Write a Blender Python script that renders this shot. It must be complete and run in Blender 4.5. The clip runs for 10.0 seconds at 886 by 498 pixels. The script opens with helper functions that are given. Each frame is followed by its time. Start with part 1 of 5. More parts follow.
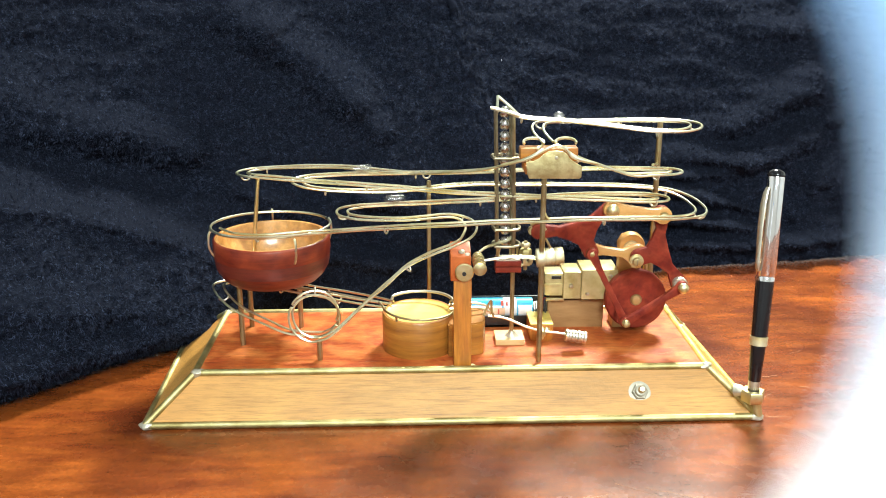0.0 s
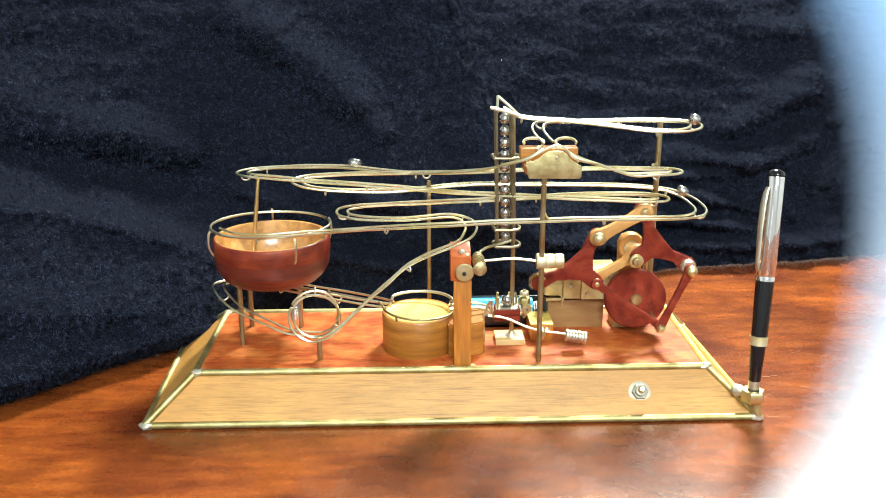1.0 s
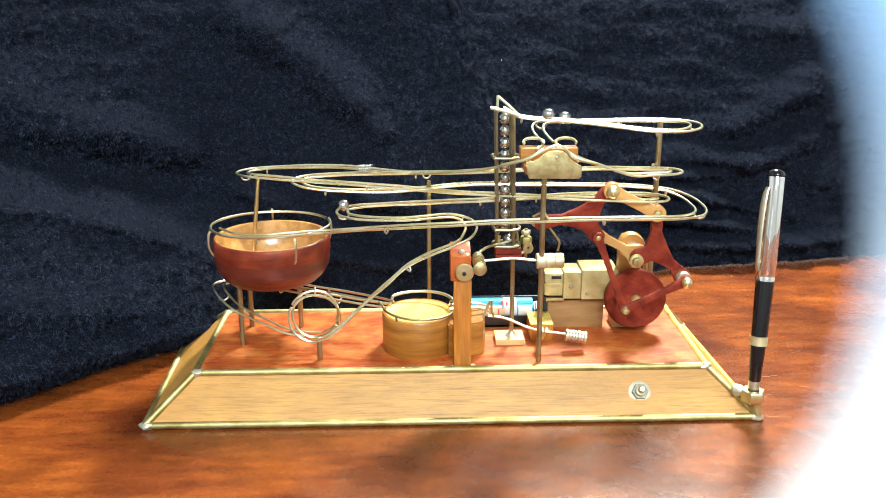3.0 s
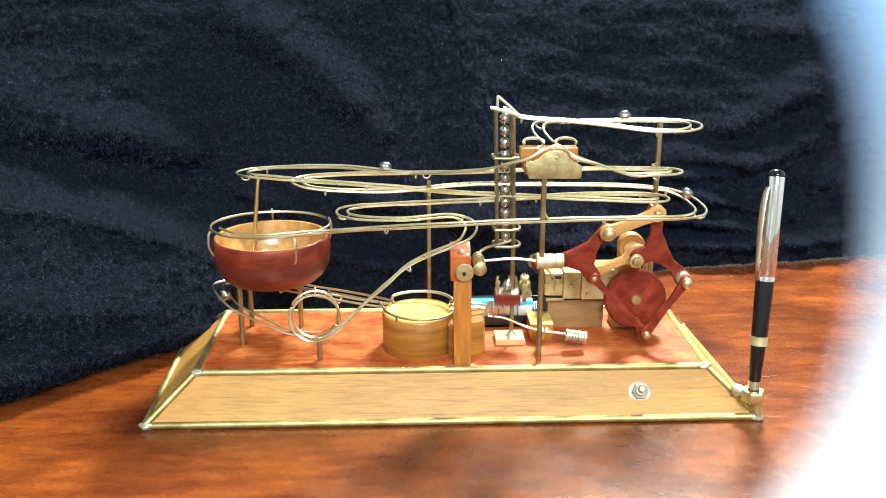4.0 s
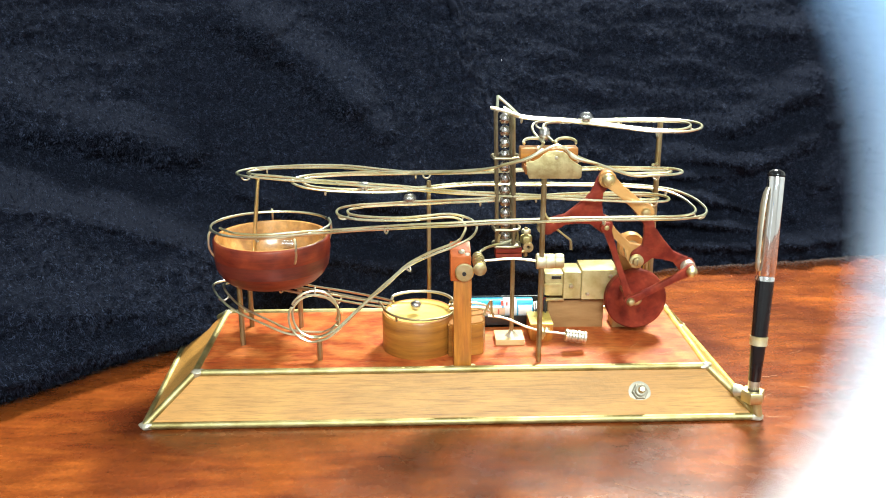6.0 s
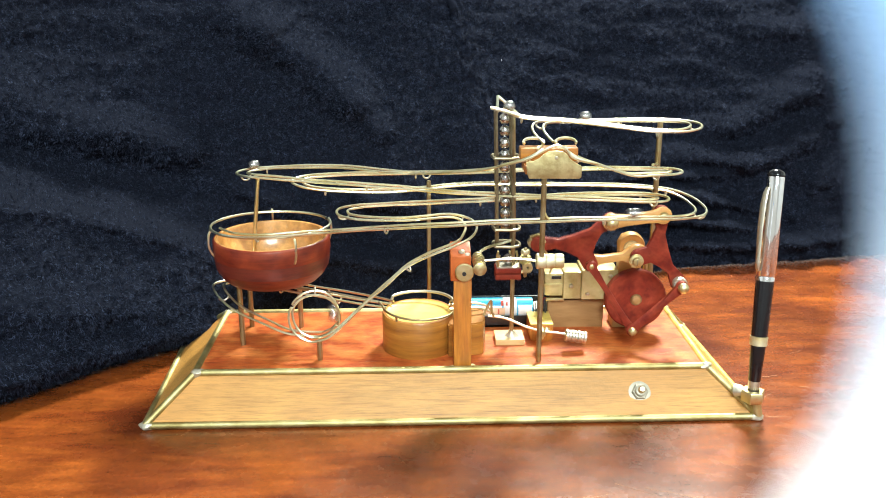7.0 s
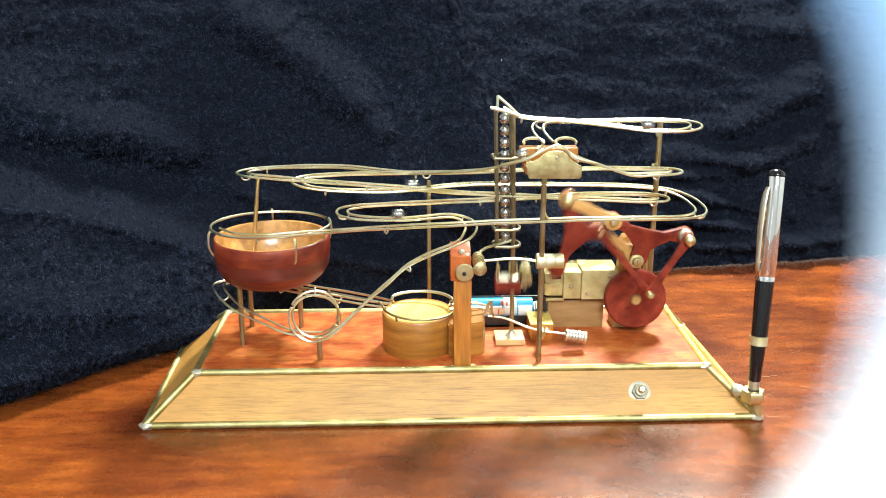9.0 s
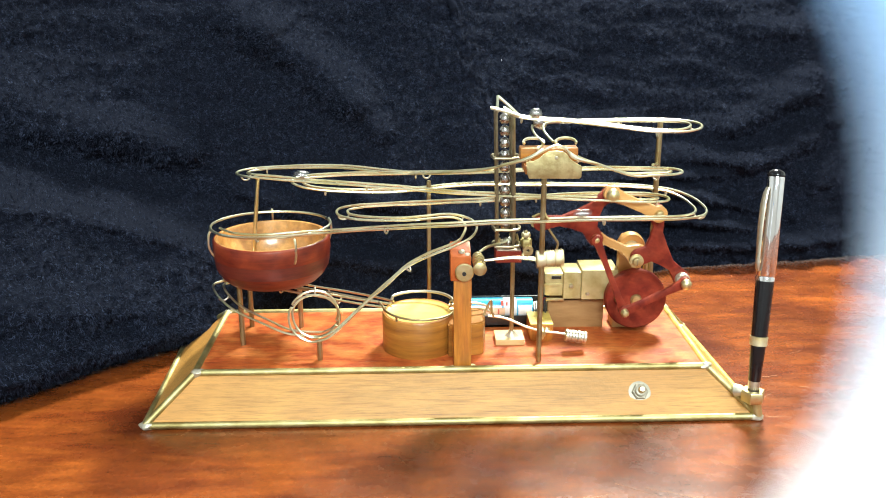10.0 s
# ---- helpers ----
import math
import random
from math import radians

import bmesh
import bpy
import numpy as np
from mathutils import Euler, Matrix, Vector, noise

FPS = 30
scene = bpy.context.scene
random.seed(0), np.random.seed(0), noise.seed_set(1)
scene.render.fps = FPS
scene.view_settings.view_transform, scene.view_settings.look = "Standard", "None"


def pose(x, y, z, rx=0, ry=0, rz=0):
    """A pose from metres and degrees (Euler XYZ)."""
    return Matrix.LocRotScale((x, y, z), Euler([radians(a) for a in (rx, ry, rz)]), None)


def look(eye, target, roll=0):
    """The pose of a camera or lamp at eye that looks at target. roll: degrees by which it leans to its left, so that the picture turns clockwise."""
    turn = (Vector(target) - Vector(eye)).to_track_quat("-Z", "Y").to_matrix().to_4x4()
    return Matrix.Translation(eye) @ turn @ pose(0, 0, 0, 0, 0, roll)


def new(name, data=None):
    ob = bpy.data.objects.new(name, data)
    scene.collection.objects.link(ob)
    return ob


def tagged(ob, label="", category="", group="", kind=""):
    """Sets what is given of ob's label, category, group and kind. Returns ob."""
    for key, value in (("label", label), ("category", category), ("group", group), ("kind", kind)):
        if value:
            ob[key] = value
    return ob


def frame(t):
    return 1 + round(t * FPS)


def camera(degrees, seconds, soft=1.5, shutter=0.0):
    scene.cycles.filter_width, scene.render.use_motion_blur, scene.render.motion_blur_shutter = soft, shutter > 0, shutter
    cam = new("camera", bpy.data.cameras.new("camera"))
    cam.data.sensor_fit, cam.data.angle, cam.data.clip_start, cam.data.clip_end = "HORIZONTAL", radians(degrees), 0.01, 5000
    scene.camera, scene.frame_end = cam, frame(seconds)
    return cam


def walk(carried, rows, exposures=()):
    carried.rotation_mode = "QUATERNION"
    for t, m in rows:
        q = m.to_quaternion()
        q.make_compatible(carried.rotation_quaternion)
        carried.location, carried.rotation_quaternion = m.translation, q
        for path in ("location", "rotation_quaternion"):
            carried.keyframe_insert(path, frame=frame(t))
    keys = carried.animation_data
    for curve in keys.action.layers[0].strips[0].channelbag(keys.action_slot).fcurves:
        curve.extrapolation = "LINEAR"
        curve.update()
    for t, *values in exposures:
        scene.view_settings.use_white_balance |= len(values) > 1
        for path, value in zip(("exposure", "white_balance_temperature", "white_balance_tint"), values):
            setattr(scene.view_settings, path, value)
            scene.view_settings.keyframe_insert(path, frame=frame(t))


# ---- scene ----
EYE = Vector((-0.0215, -0.5023, 0.2707))
YAW, PITCH = 1.676, 17.343
AIM = EYE + Vector((math.sin(radians(YAW)) * math.cos(radians(PITCH)),
                    math.cos(radians(YAW)) * math.cos(radians(PITCH)),
                    -math.sin(radians(PITCH))))
cam = camera(52.14, 10.0, soft=1.0, shutter=1.0)
cam.data.dof.use_dof = True
cam.data.dof.focus_distance = 0.58
cam.data.dof.aperture_fstop = 15.0
walk(cam, [(0, look(EYE, AIM, -0.12)), (10, look(EYE, AIM, -0.12))], exposures=[(0, 0.0), (10, 0.0)])

# world: dim bluish daylight of the room
world = bpy.data.worlds.new("world")
scene.world = world
world.use_nodes = True
world.node_tree.nodes["Background"].inputs[0].default_value = (0.75, 0.85, 1.0, 1)
world.node_tree.nodes["Background"].inputs[1].default_value = 0.3


def area_lamp(name, eye, target, size, watts, colour):
    data = bpy.data.lights.new(name, "AREA")
    data.shape, data.size, data.energy, data.color = "DISK", size, watts, colour
    ob = new(name, data)
    ob.matrix_world = look(eye, target)
    return ob


LAMP = Vector((0.42, 0.86, 1.18))
area_lamp("ceiling_lamp_light", LAMP, (0.06, 0.05, 0.03), 0.30, 80, (0.95, 0.98, 0.87))
# sky light in the opening of the window behind the camera
window_light = area_lamp("window_light", (0.20, -1.66, 1.45), (0.05, 0.06, 0.05), 0.9, 72, (0.83, 0.95, 0.96))


# ---- materials ----
def material(name, base, rough=0.5, metal=0.0, second=None, scale=(60, 60, 60), detail=6.0, mix=(0.35, 0.65),
             bump=0.0, bump_scale=400.0, coat=0.0, wear=None, wear_scale=25.0, rough_var=0.0, distort=0.0, sheen=0.0, spec=0.5, grit=0.62):
    m = bpy.data.materials.new(name)
    m.use_nodes = True
    nt = m.node_tree
    b = nt.nodes["Principled BSDF"]
    link = nt.links.new
    b.inputs["Roughness"].default_value = rough
    b.inputs["Metallic"].default_value = metal
    b.inputs["Specular IOR Level"].default_value = spec
    b.inputs["Coat Weight"].default_value = coat
    b.inputs["Coat Roughness"].default_value = 0.12
    b.inputs["Sheen Weight"].default_value = sheen
    b.inputs["Base Color"].default_value = (*base, 1)
    tc = nt.nodes.new("ShaderNodeTexCoord")
    mp = nt.nodes.new("ShaderNodeMapping")
    mp.inputs["Scale"].default_value = scale
    link(tc.outputs["Object"], mp.inputs["Vector"])
    out = None
    if second:
        n = nt.nodes.new("ShaderNodeTexNoise")
        n.inputs["Scale"].default_value = 1.0
        n.inputs["Detail"].default_value = detail
        n.inputs["Roughness"].default_value = grit
        n.inputs["Distortion"].default_value = distort
        link(mp.outputs[0], n.inputs["Vector"])
        r = nt.nodes.new("ShaderNodeValToRGB")
        r.color_ramp.elements[0].position, r.color_ramp.elements[1].position = mix
        r.color_ramp.elements[0].color, r.color_ramp.elements[1].color = (*base, 1), (*second, 1)
        link(n.outputs[0], r.inputs[0])
        out = r.outputs[0]
    if wear:
        n2 = nt.nodes.new("ShaderNodeTexNoise")
        n2.inputs["Scale"].default_value = wear_scale
        n2.inputs["Detail"].default_value = 4
        link(tc.outputs["Object"], n2.inputs["Vector"])
        r2 = nt.nodes.new("ShaderNodeValToRGB")
        r2.color_ramp.elements[0].position, r2.color_ramp.elements[1].position = 0.45, 0.68
        link(n2.outputs[0], r2.inputs[0])
        mx = nt.nodes.new("ShaderNodeMix")
        mx.data_type = "RGBA"
        link(r2.outputs[0], mx.inputs["Factor"])
        if out:
            link(out, mx.inputs["A"])
        else:
            mx.inputs["A"].default_value = (*base, 1)
        mx.inputs["B"].default_value = (*wear, 1)
        out = mx.outputs["Result"]
    if out:
        link(out, b.inputs["Base Color"])
    if rough_var:
        n3 = nt.nodes.new("ShaderNodeTexNoise")
        n3.inputs["Scale"].default_value = 90
        n3.inputs["Detail"].default_value = 5
        link(tc.outputs["Object"], n3.inputs["Vector"])
        mr = nt.nodes.new("ShaderNodeMapRange")
        mr.inputs["To Min"].default_value, mr.inputs["To Max"].default_value = rough - rough_var, rough + rough_var
        link(n3.outputs[0], mr.inputs["Value"])
        link(mr.outputs[0], b.inputs["Roughness"])
    if bump:
        n4 = nt.nodes.new("ShaderNodeTexNoise")
        n4.inputs["Scale"].default_value = bump_scale
        n4.inputs["Detail"].default_value = 4
        link(tc.outputs["Object"], n4.inputs["Vector"])
        bp = nt.nodes.new("ShaderNodeBump")
        bp.inputs["Strength"].default_value = bump
        bp.inputs["Distance"].default_value = 0.0006
        link(n4.outputs[0], bp.inputs["Height"])
        link(bp.outputs[0], b.inputs["Normal"])
    return m


BRASS = material("brass", (0.62, 0.54, 0.28), 0.40, 1.0, second=(0.72, 0.65, 0.40), scale=(70, 70, 70), wear=(0.48, 0.36, 0.15),
                 wear_scale=60, rough_var=0.1, bump=0.15, bump_scale=900)
RAIL = material("brass_wire", (0.75, 0.75, 0.54), 0.30, 1.0, second=(0.83, 0.83, 0.66), scale=(120, 120, 120), rough_var=0.08, wear=(0.58, 0.53, 0.29), wear_scale=45)
PLATE = material("scratched_brass_plate", (0.44, 0.36, 0.17), 0.46, 0.7, second=(0.56, 0.48, 0.25), scale=(60, 60, 60), wear=(0.30, 0.22, 0.09), wear_scale=170, rough_var=0.12, bump=0.3, bump_scale=600)
PALEBRASS = material("dull_pale_brass", (0.62, 0.57, 0.36), 0.50, 0.75, second=(0.72, 0.67, 0.46), scale=(90, 90, 90), wear=(0.58, 0.46, 0.22), wear_scale=120, bump=0.3, bump_scale=700)
MOTORM = material("motor_metal", (0.50, 0.41, 0.19), 0.34, 0.5, second=(0.62, 0.53, 0.28), scale=(90, 90, 90), wear=(0.40, 0.30, 0.11), wear_scale=110, bump=0.2, bump_scale=700)
OLIVE = material("dull_olive_brass", (0.44, 0.38, 0.17), 0.55, 1.0, second=(0.58, 0.51, 0.26), scale=(70, 70, 70), wear=(0.33, 0.26, 0.10), wear_scale=55, rough_var=0.12, bump=0.25, bump_scale=800)
DARKNICKEL = material("tarnished_nickel", (0.30, 0.27, 0.205), 0.45, 0.4, second=(0.40, 0.365, 0.28), scale=(150, 150, 150), rough_var=0.1)
SOLDER = material("solder", (0.48, 0.44, 0.33), 0.5, 0.75, second=(0.64, 0.60, 0.49), scale=(200, 200, 200), bump=0.5, bump_scale=500)
STEEL = material("polished_steel", (0.47, 0.46, 0.46), 0.20, 1.0, rough_var=0.05)
CHROME = material("chrome", (0.78, 0.78, 0.80), 0.08, 1.0, rough_var=0.03)
NICKEL = material("nickel", (0.60, 0.56, 0.46), 0.40, 1.0, rough_var=0.1)
OAK = material("oak", (0.30, 0.128, 0.027), 0.45, 0, second=(0.50, 0.252, 0.060), scale=(38, 900, 900), detail=10, mix=(0.30, 0.52),
               wear=(0.46, 0.220, 0.052), wear_scale=14, bump=0.25, bump_scale=300, coat=0.08)
DECK = material("red_stained_wood", (0.26, 0.036, 0.010), 0.42, 0, second=(0.46, 0.105, 0.021), scale=(48, 300, 300), detail=10, grit=0.7,
                wear=(0.50, 0.150, 0.036), wear_scale=70, rough_var=0.10, bump=0.5, bump_scale=300, coat=0.06, spec=0.28)
REDWOOD = material("red_wood", (0.19, 0.020, 0.011), 0.5, 0, second=(0.27, 0.045, 0.022), scale=(60, 60, 160), detail=7, bump=0.2, coat=0.0, spec=0.18, wear=(0.13, 0.014, 0.009), wear_scale=120)
BOWLWOOD = material("bowl_wood", (0.155, 0.018, 0.008), 0.42, 0, second=(0.24, 0.040, 0.014), scale=(30, 30, 120), detail=8, bump=0.12, coat=0.05, spec=0.28, wear=(0.11, 0.013, 0.007), wear_scale=60)
BOWLDARK = material("bowl_dark_wood", (0.085, 0.011, 0.008), 0.42, 0, second=(0.15, 0.024, 0.013), scale=(30, 30, 120), detail=8, bump=0.12, coat=0.1)
BOWLIN = material("bowl_inside_wood", (0.44, 0.19, 0.045), 0.34, 0, second=(0.60, 0.31, 0.09), scale=(40, 40, 40), detail=7, bump=0.15,
                  wear=(0.34, 0.15, 0.045), wear_scale=90, coat=0.7)
DRUMWOOD = material("drum_wood", (0.29, 0.098, 0.014), 0.42, 0, second=(0.43, 0.178, 0.026), scale=(22, 22, 160), detail=7, bump=0.15, coat=0.25)
DRUMTOP = material("drum_top_wood", (0.68, 0.44, 0.095), 0.4, 0, second=(0.76, 0.53, 0.15), scale=(25, 120, 60), detail=7, bump=0.1, coat=0.2)
POSTWOOD = material("post_wood", (0.38, 0.112, 0.014), 0.42, 0, second=(0.53, 0.20, 0.028), scale=(190, 190, 22), detail=7, bump=0.15, coat=0.2)
HEADWOOD = material("red_orange_wood", (0.36, 0.070, 0.014), 0.45, 0, second=(0.48, 0.120, 0.028), scale=(60, 60, 190), detail=7, bump=0.15, coat=0.03, spec=0.28)
MOUNTWOOD = material("mount_wood", (0.27, 0.135, 0.050), 0.5, 0, second=(0.37, 0.20, 0.080), scale=(40, 200, 200), detail=7, bump=0.15, spec=0.3)
PALEWOOD = material("pale_wood", (0.55, 0.36, 0.15), 0.5, 0, second=(0.64, 0.45, 0.21), scale=(40, 120, 120), detail=7, bump=0.15)
BRASSWOOD = material("varnished_maple", (0.46, 0.215, 0.060), 0.35, 0, second=(0.58, 0.31, 0.10), scale=(50, 120, 120), detail=6, bump=0.12, coat=0.3)
BLACKP = material("black_plastic", (0.012, 0.012, 0.013), 0.3, bump=0.05)
PENBLACK = material("black_lacquer", (0.006, 0.006, 0.008), 0.14, coat=0.2, spec=0.35)
TABLE = material("varnished_table", (0.100, 0.0175, 0.0045), 0.27, 0, second=(0.290, 0.072, 0.0115), scale=(12, 52, 52), detail=12, mix=(0.33, 0.68), grit=0.74,
                 wear=(0.090, 0.0165, 0.0040), wear_scale=12, rough_var=0.04, bump=0.12, bump_scale=320, coat=0.14, distort=0.5, spec=0.45)


def mottle(m, scale, low, high, detail=6.0, span=(0.35, 0.65)):
    """Lays one more layer of lighter and darker figure over a wood."""
    nt = m.node_tree
    b = nt.nodes["Principled BSDF"]
    src = b.inputs["Base Color"].links[0].from_socket
    tc, mp, n = nt.nodes.new("ShaderNodeTexCoord"), nt.nodes.new("ShaderNodeMapping"), nt.nodes.new("ShaderNodeTexNoise")
    mr, mx = nt.nodes.new("ShaderNodeMapRange"), nt.nodes.new("ShaderNodeMix")
    mp.inputs["Scale"].default_value = scale
    n.inputs["Scale"].default_value, n.inputs["Detail"].default_value, n.inputs["Roughness"].default_value = 1.0, detail, 0.7
    mr.inputs["From Min"].default_value, mr.inputs["From Max"].default_value = span
    mr.inputs["To Min"].default_value, mr.inputs["To Max"].default_value = low, high
    mx.data_type, mx.blend_type = "RGBA", "MULTIPLY"
    mx.inputs["Factor"].default_value = 1.0
    nt.links.new(tc.outputs["Object"], mp.inputs["Vector"])
    nt.links.new(mp.outputs[0], n.inputs["Vector"])
    nt.links.new(n.outputs[0], mr.inputs["Value"])
    nt.links.new(src, mx.inputs["A"])
    nt.links.new(mr.outputs[0], mx.inputs["B"])
    nt.links.new(mx.outputs["Result"], b.inputs["Base Color"])


mottle(TABLE, (40, 150, 40), 0.80, 1.16)
mottle(TABLE, (500, 560, 500), 0.80, 1.20, 3.0)
mottle(TABLE, (9, 22, 9), 0.78, 1.18, 3.0)
mottle(OAK, (90, 1500, 1500), 0.74, 1.10, 6.0, (0.30, 0.52))
mottle(OAK, (16, 60, 60), 0.86, 1.12, 3.0)
mottle(DECK, (90, 420, 90), 0.80, 1.16)
mottle(DECK, (22, 30, 22), 0.80, 1.18, 3.0)
mottle(BOWLWOOD, (40, 40, 420), 0.70, 1.18)
mottle(BOWLDARK, (40, 40, 420), 0.70, 1.18)
mottle(BOWLIN, (160, 160, 160), 0.72, 1.12)
mottle(DRUMWOOD, (30, 30, 420), 0.76, 1.15)
mottle(POSTWOOD, (420, 420, 40), 0.74, 1.16)
mottle(REDWOOD, (220, 220, 220), 0.80, 1.15)
TOWEL = material("navy_plush", (0.0045, 0.0054, 0.0095), 1.0, 0, second=(0.0095, 0.0115, 0.0180), scale=(500, 500, 500), detail=5, bump=0.6, bump_scale=900, spec=0.0)
PILE = material("navy_pile", (0.0094, 0.0116, 0.0212), 0.9, 0, second=(0.0265, 0.0330, 0.0545), scale=(240, 240, 240), detail=4, mix=(0.38, 0.66), spec=0.05)


def vary_fibres(m):
    """Varies the tone of each fibre at random: the light some catch is put into colour."""
    nt = m.node_tree
    b = nt.nodes["Principled BSDF"]
    src = b.inputs["Base Color"].links[0].from_socket
    g, r, mx = nt.nodes.new("ShaderNodeNewGeometry"), nt.nodes.new("ShaderNodeValToRGB"), nt.nodes.new("ShaderNodeMix")
    mx.data_type, mx.blend_type = "RGBA", "MULTIPLY"
    mx.inputs["Factor"].default_value = 1.0
    r.color_ramp.elements[0].position, r.color_ramp.elements[1].position = 0.30, 1.0
    r.color_ramp.elements[0].color, r.color_ramp.elements[1].color = (0.50, 0.50, 0.52, 1), (1.75, 1.78, 1.84, 1)
    nt.links.new(g.outputs["Random Per Island"], r.inputs[0])
    nt.links.new(src, mx.inputs["A"])
    nt.links.new(r.outputs[0], mx.inputs["B"])
    nt.links.new(mx.outputs["Result"], b.inputs["Base Color"])


vary_fibres(PILE)
CAGE = material("dark_brass", (0.25, 0.215, 0.14), 0.42, 1.0, second=(0.36, 0.32, 0.22), scale=(90, 90, 90), wear=(0.17, 0.14, 0.08), wear_scale=90, rough_var=0.1, bump=0.2, bump_scale=800)
DULL = material("dull_brass", (0.34, 0.29, 0.16), 0.42, 1.0, second=(0.46, 0.40, 0.25), scale=(60, 60, 60), wear=(0.30, 0.21, 0.09), wear_scale=70, rough_var=0.1, bump=0.2, bump_scale=800)
# yellow brightness of lit rods and a lit block top, put into colour
LIT_YELLOW = material("lit_yellow", (0.66, 0.50, 0.10), 0.4, 0.3, second=(0.76, 0.60, 0.18), scale=(70, 70, 70), wear=(0.45, 0.30, 0.08), wear_scale=130)
WALLP = material("wall_paint", (0.58, 0.59, 0.58), 0.8, second=(0.64, 0.65, 0.64), scale=(3, 3, 3), bump=0.1, bump_scale=60)
SCRATCH = material("bare_scratch", (0.40, 0.20, 0.10), 0.5, second=(0.50, 0.28, 0.15), scale=(300, 300, 300))
WHITE = material("white_paper", (0.80, 0.86, 0.93), 0.6, second=(0.84, 0.89, 0.95), scale=(20, 20, 20))


# ---- mesh helpers ----
def smooth(bm, degrees=40):
    for f in bm.faces:
        f.smooth = True
    for e in bm.edges:
        if len(e.link_faces) == 2 and e.calc_face_angle(0) > radians(degrees):
            e.smooth = False


def part(name, bm, mat, parent=None, label="", at=None):
    bm.normal_update()
    smooth(bm)
    me = bpy.data.meshes.new(name)
    bm.to_mesh(me)
    bm.free()
    me.materials.append(mat)
    ob = new(name, me)
    if parent:
        ob.parent = parent
    if at is not None:
        ob.matrix_basis = at
    if label:
        ob["label"] = label
    return ob


def box(bm, a, b, bevel=0.0, m=None):
    v = bmesh.ops.create_cube(bm, size=1.0)["verts"]
    c, s = [(p + q) / 2 for p, q in zip(a, b)], [abs(q - p) for p, q in zip(a, b)]
    for w in v:
        w.co = Vector((w.co.x * s[0] + c[0], w.co.y * s[1] + c[1], w.co.z * s[2] + c[2]))
    out = list(v)
    if bevel:
        es = list({e for w in v for e in w.link_edges})
        r = bmesh.ops.bevel(bm, geom=es, offset=bevel, segments=2, profile=0.6, affect="EDGES")
        out = list({w for f in r["faces"] for w in f.verts} | {w for w in v if w.is_valid})
    if m is not None:
        for w in out:
            w.co = m @ w.co
    return bm


def frames(pts):
    """Tangents and carried normals along a line of points."""
    pts = [Vector(p) for p in pts]
    tang = [(pts[min(i + 1, len(pts) - 1)] - pts[max(i - 1, 0)]).normalized() for i in range(len(pts))]
    n = tang[0].orthogonal().normalized()
    out = []
    for p, t in zip(pts, tang):
        n = (n - t * n.dot(t)).normalized()
        out.append((p, t, n, t.cross(n)))
    return out


def tube(bm, pts, r, n=8, r_end=None):
    rings = []
    fr = frames(pts)
    for i, (p, t, a, b) in enumerate(fr):
        rr = r if r_end is None else r + (r_end - r) * i / (len(fr) - 1)
        rings.append([bm.verts.new(p + (a * math.cos(2 * math.pi * k / n) + b * math.sin(2 * math.pi * k / n)) * rr) for k in range(n)])
    for a, b in zip(rings, rings[1:]):
        for k in range(n):
            bm.faces.new((a[k], a[(k + 1) % n], b[(k + 1) % n], b[k]))
    bm.faces.new(rings[0][::-1])
    bm.faces.new(rings[-1])
    return bm


def lathe(bm, profile, n=48, c=(0, 0, 0), axis="z"):
    """Turns (radius, height) pairs round an axis through c."""
    rings = []
    for r, h in profile:
        ring = []
        for k in range(n if r > 1e-7 else 1):
            a = 2 * math.pi * k / n
            u, v = r * math.cos(a), r * math.sin(a)
            p = (u, v, h) if axis == "z" else ((u, h, -v) if axis == "y" else (h, u, v))
            ring.append(bm.verts.new(Vector(p) + Vector(c)))
        rings.append(ring)
    for a, b in zip(rings, rings[1:]):
        if len(a) == 1 and len(b) == 1:
            continue
        for k in range(n):
            q = [a[k % len(a)], a[(k + 1) % n % len(a)], b[(k + 1) % n % len(b)], b[k % len(b)]]
            q = list(dict.fromkeys(q))
            if len(q) > 2:
                bm.faces.new(q)
    bmesh.ops.recalc_face_normals(bm, faces=bm.faces)
    return bm


def rod(bm, a, b, r, n=12, cap=0.25):
    """A round bar with softened ends."""
    a, b = Vector(a), Vector(b)
    d = (b - a).normalized()
    e = min(r * cap, (b - a).length / 3)
    pr = [(a, r - e), (a + d * e, r), (b - d * e, r), (b, r - e)]
    u = d.orthogonal().normalized()
    v = d.cross(u)
    rings = [[bm.verts.new(p + (u * math.cos(2 * math.pi * k / n) + v * math.sin(2 * math.pi * k / n)) * q) for k in range(n)] for p, q in pr]
    for s, t in zip(rings, rings[1:]):
        for k in range(n):
            bm.faces.new((s[k], s[(k + 1) % n], t[(k + 1) % n], t[k]))
    bm.faces.new(rings[0][::-1])
    bm.faces.new(rings[-1])
    return bm


def prism(bm, outline, y0, y1, bevel=0.0):
    """An outline of (x, z) points drawn out from y0 to y1."""
    a = [bm.verts.new((x, y0, z)) for x, z in outline]
    b = [bm.verts.new((x, y1, z)) for x, z in outline]
    n = len(a)
    fs = [bm.faces.new(a), bm.faces.new(b[::-1])]
    for k in range(n):
        fs.append(bm.faces.new((a[k], b[k], b[(k + 1) % n], a[(k + 1) % n])))
    bmesh.ops.recalc_face_normals(bm, faces=fs)
    if bevel:
        es = [e for e in fs[0].edges] + [e for e in fs[1].edges]
        bmesh.ops.bevel(bm, geom=es, offset=bevel, segments=2, profile=0.5, affect="EDGES")
    return bm


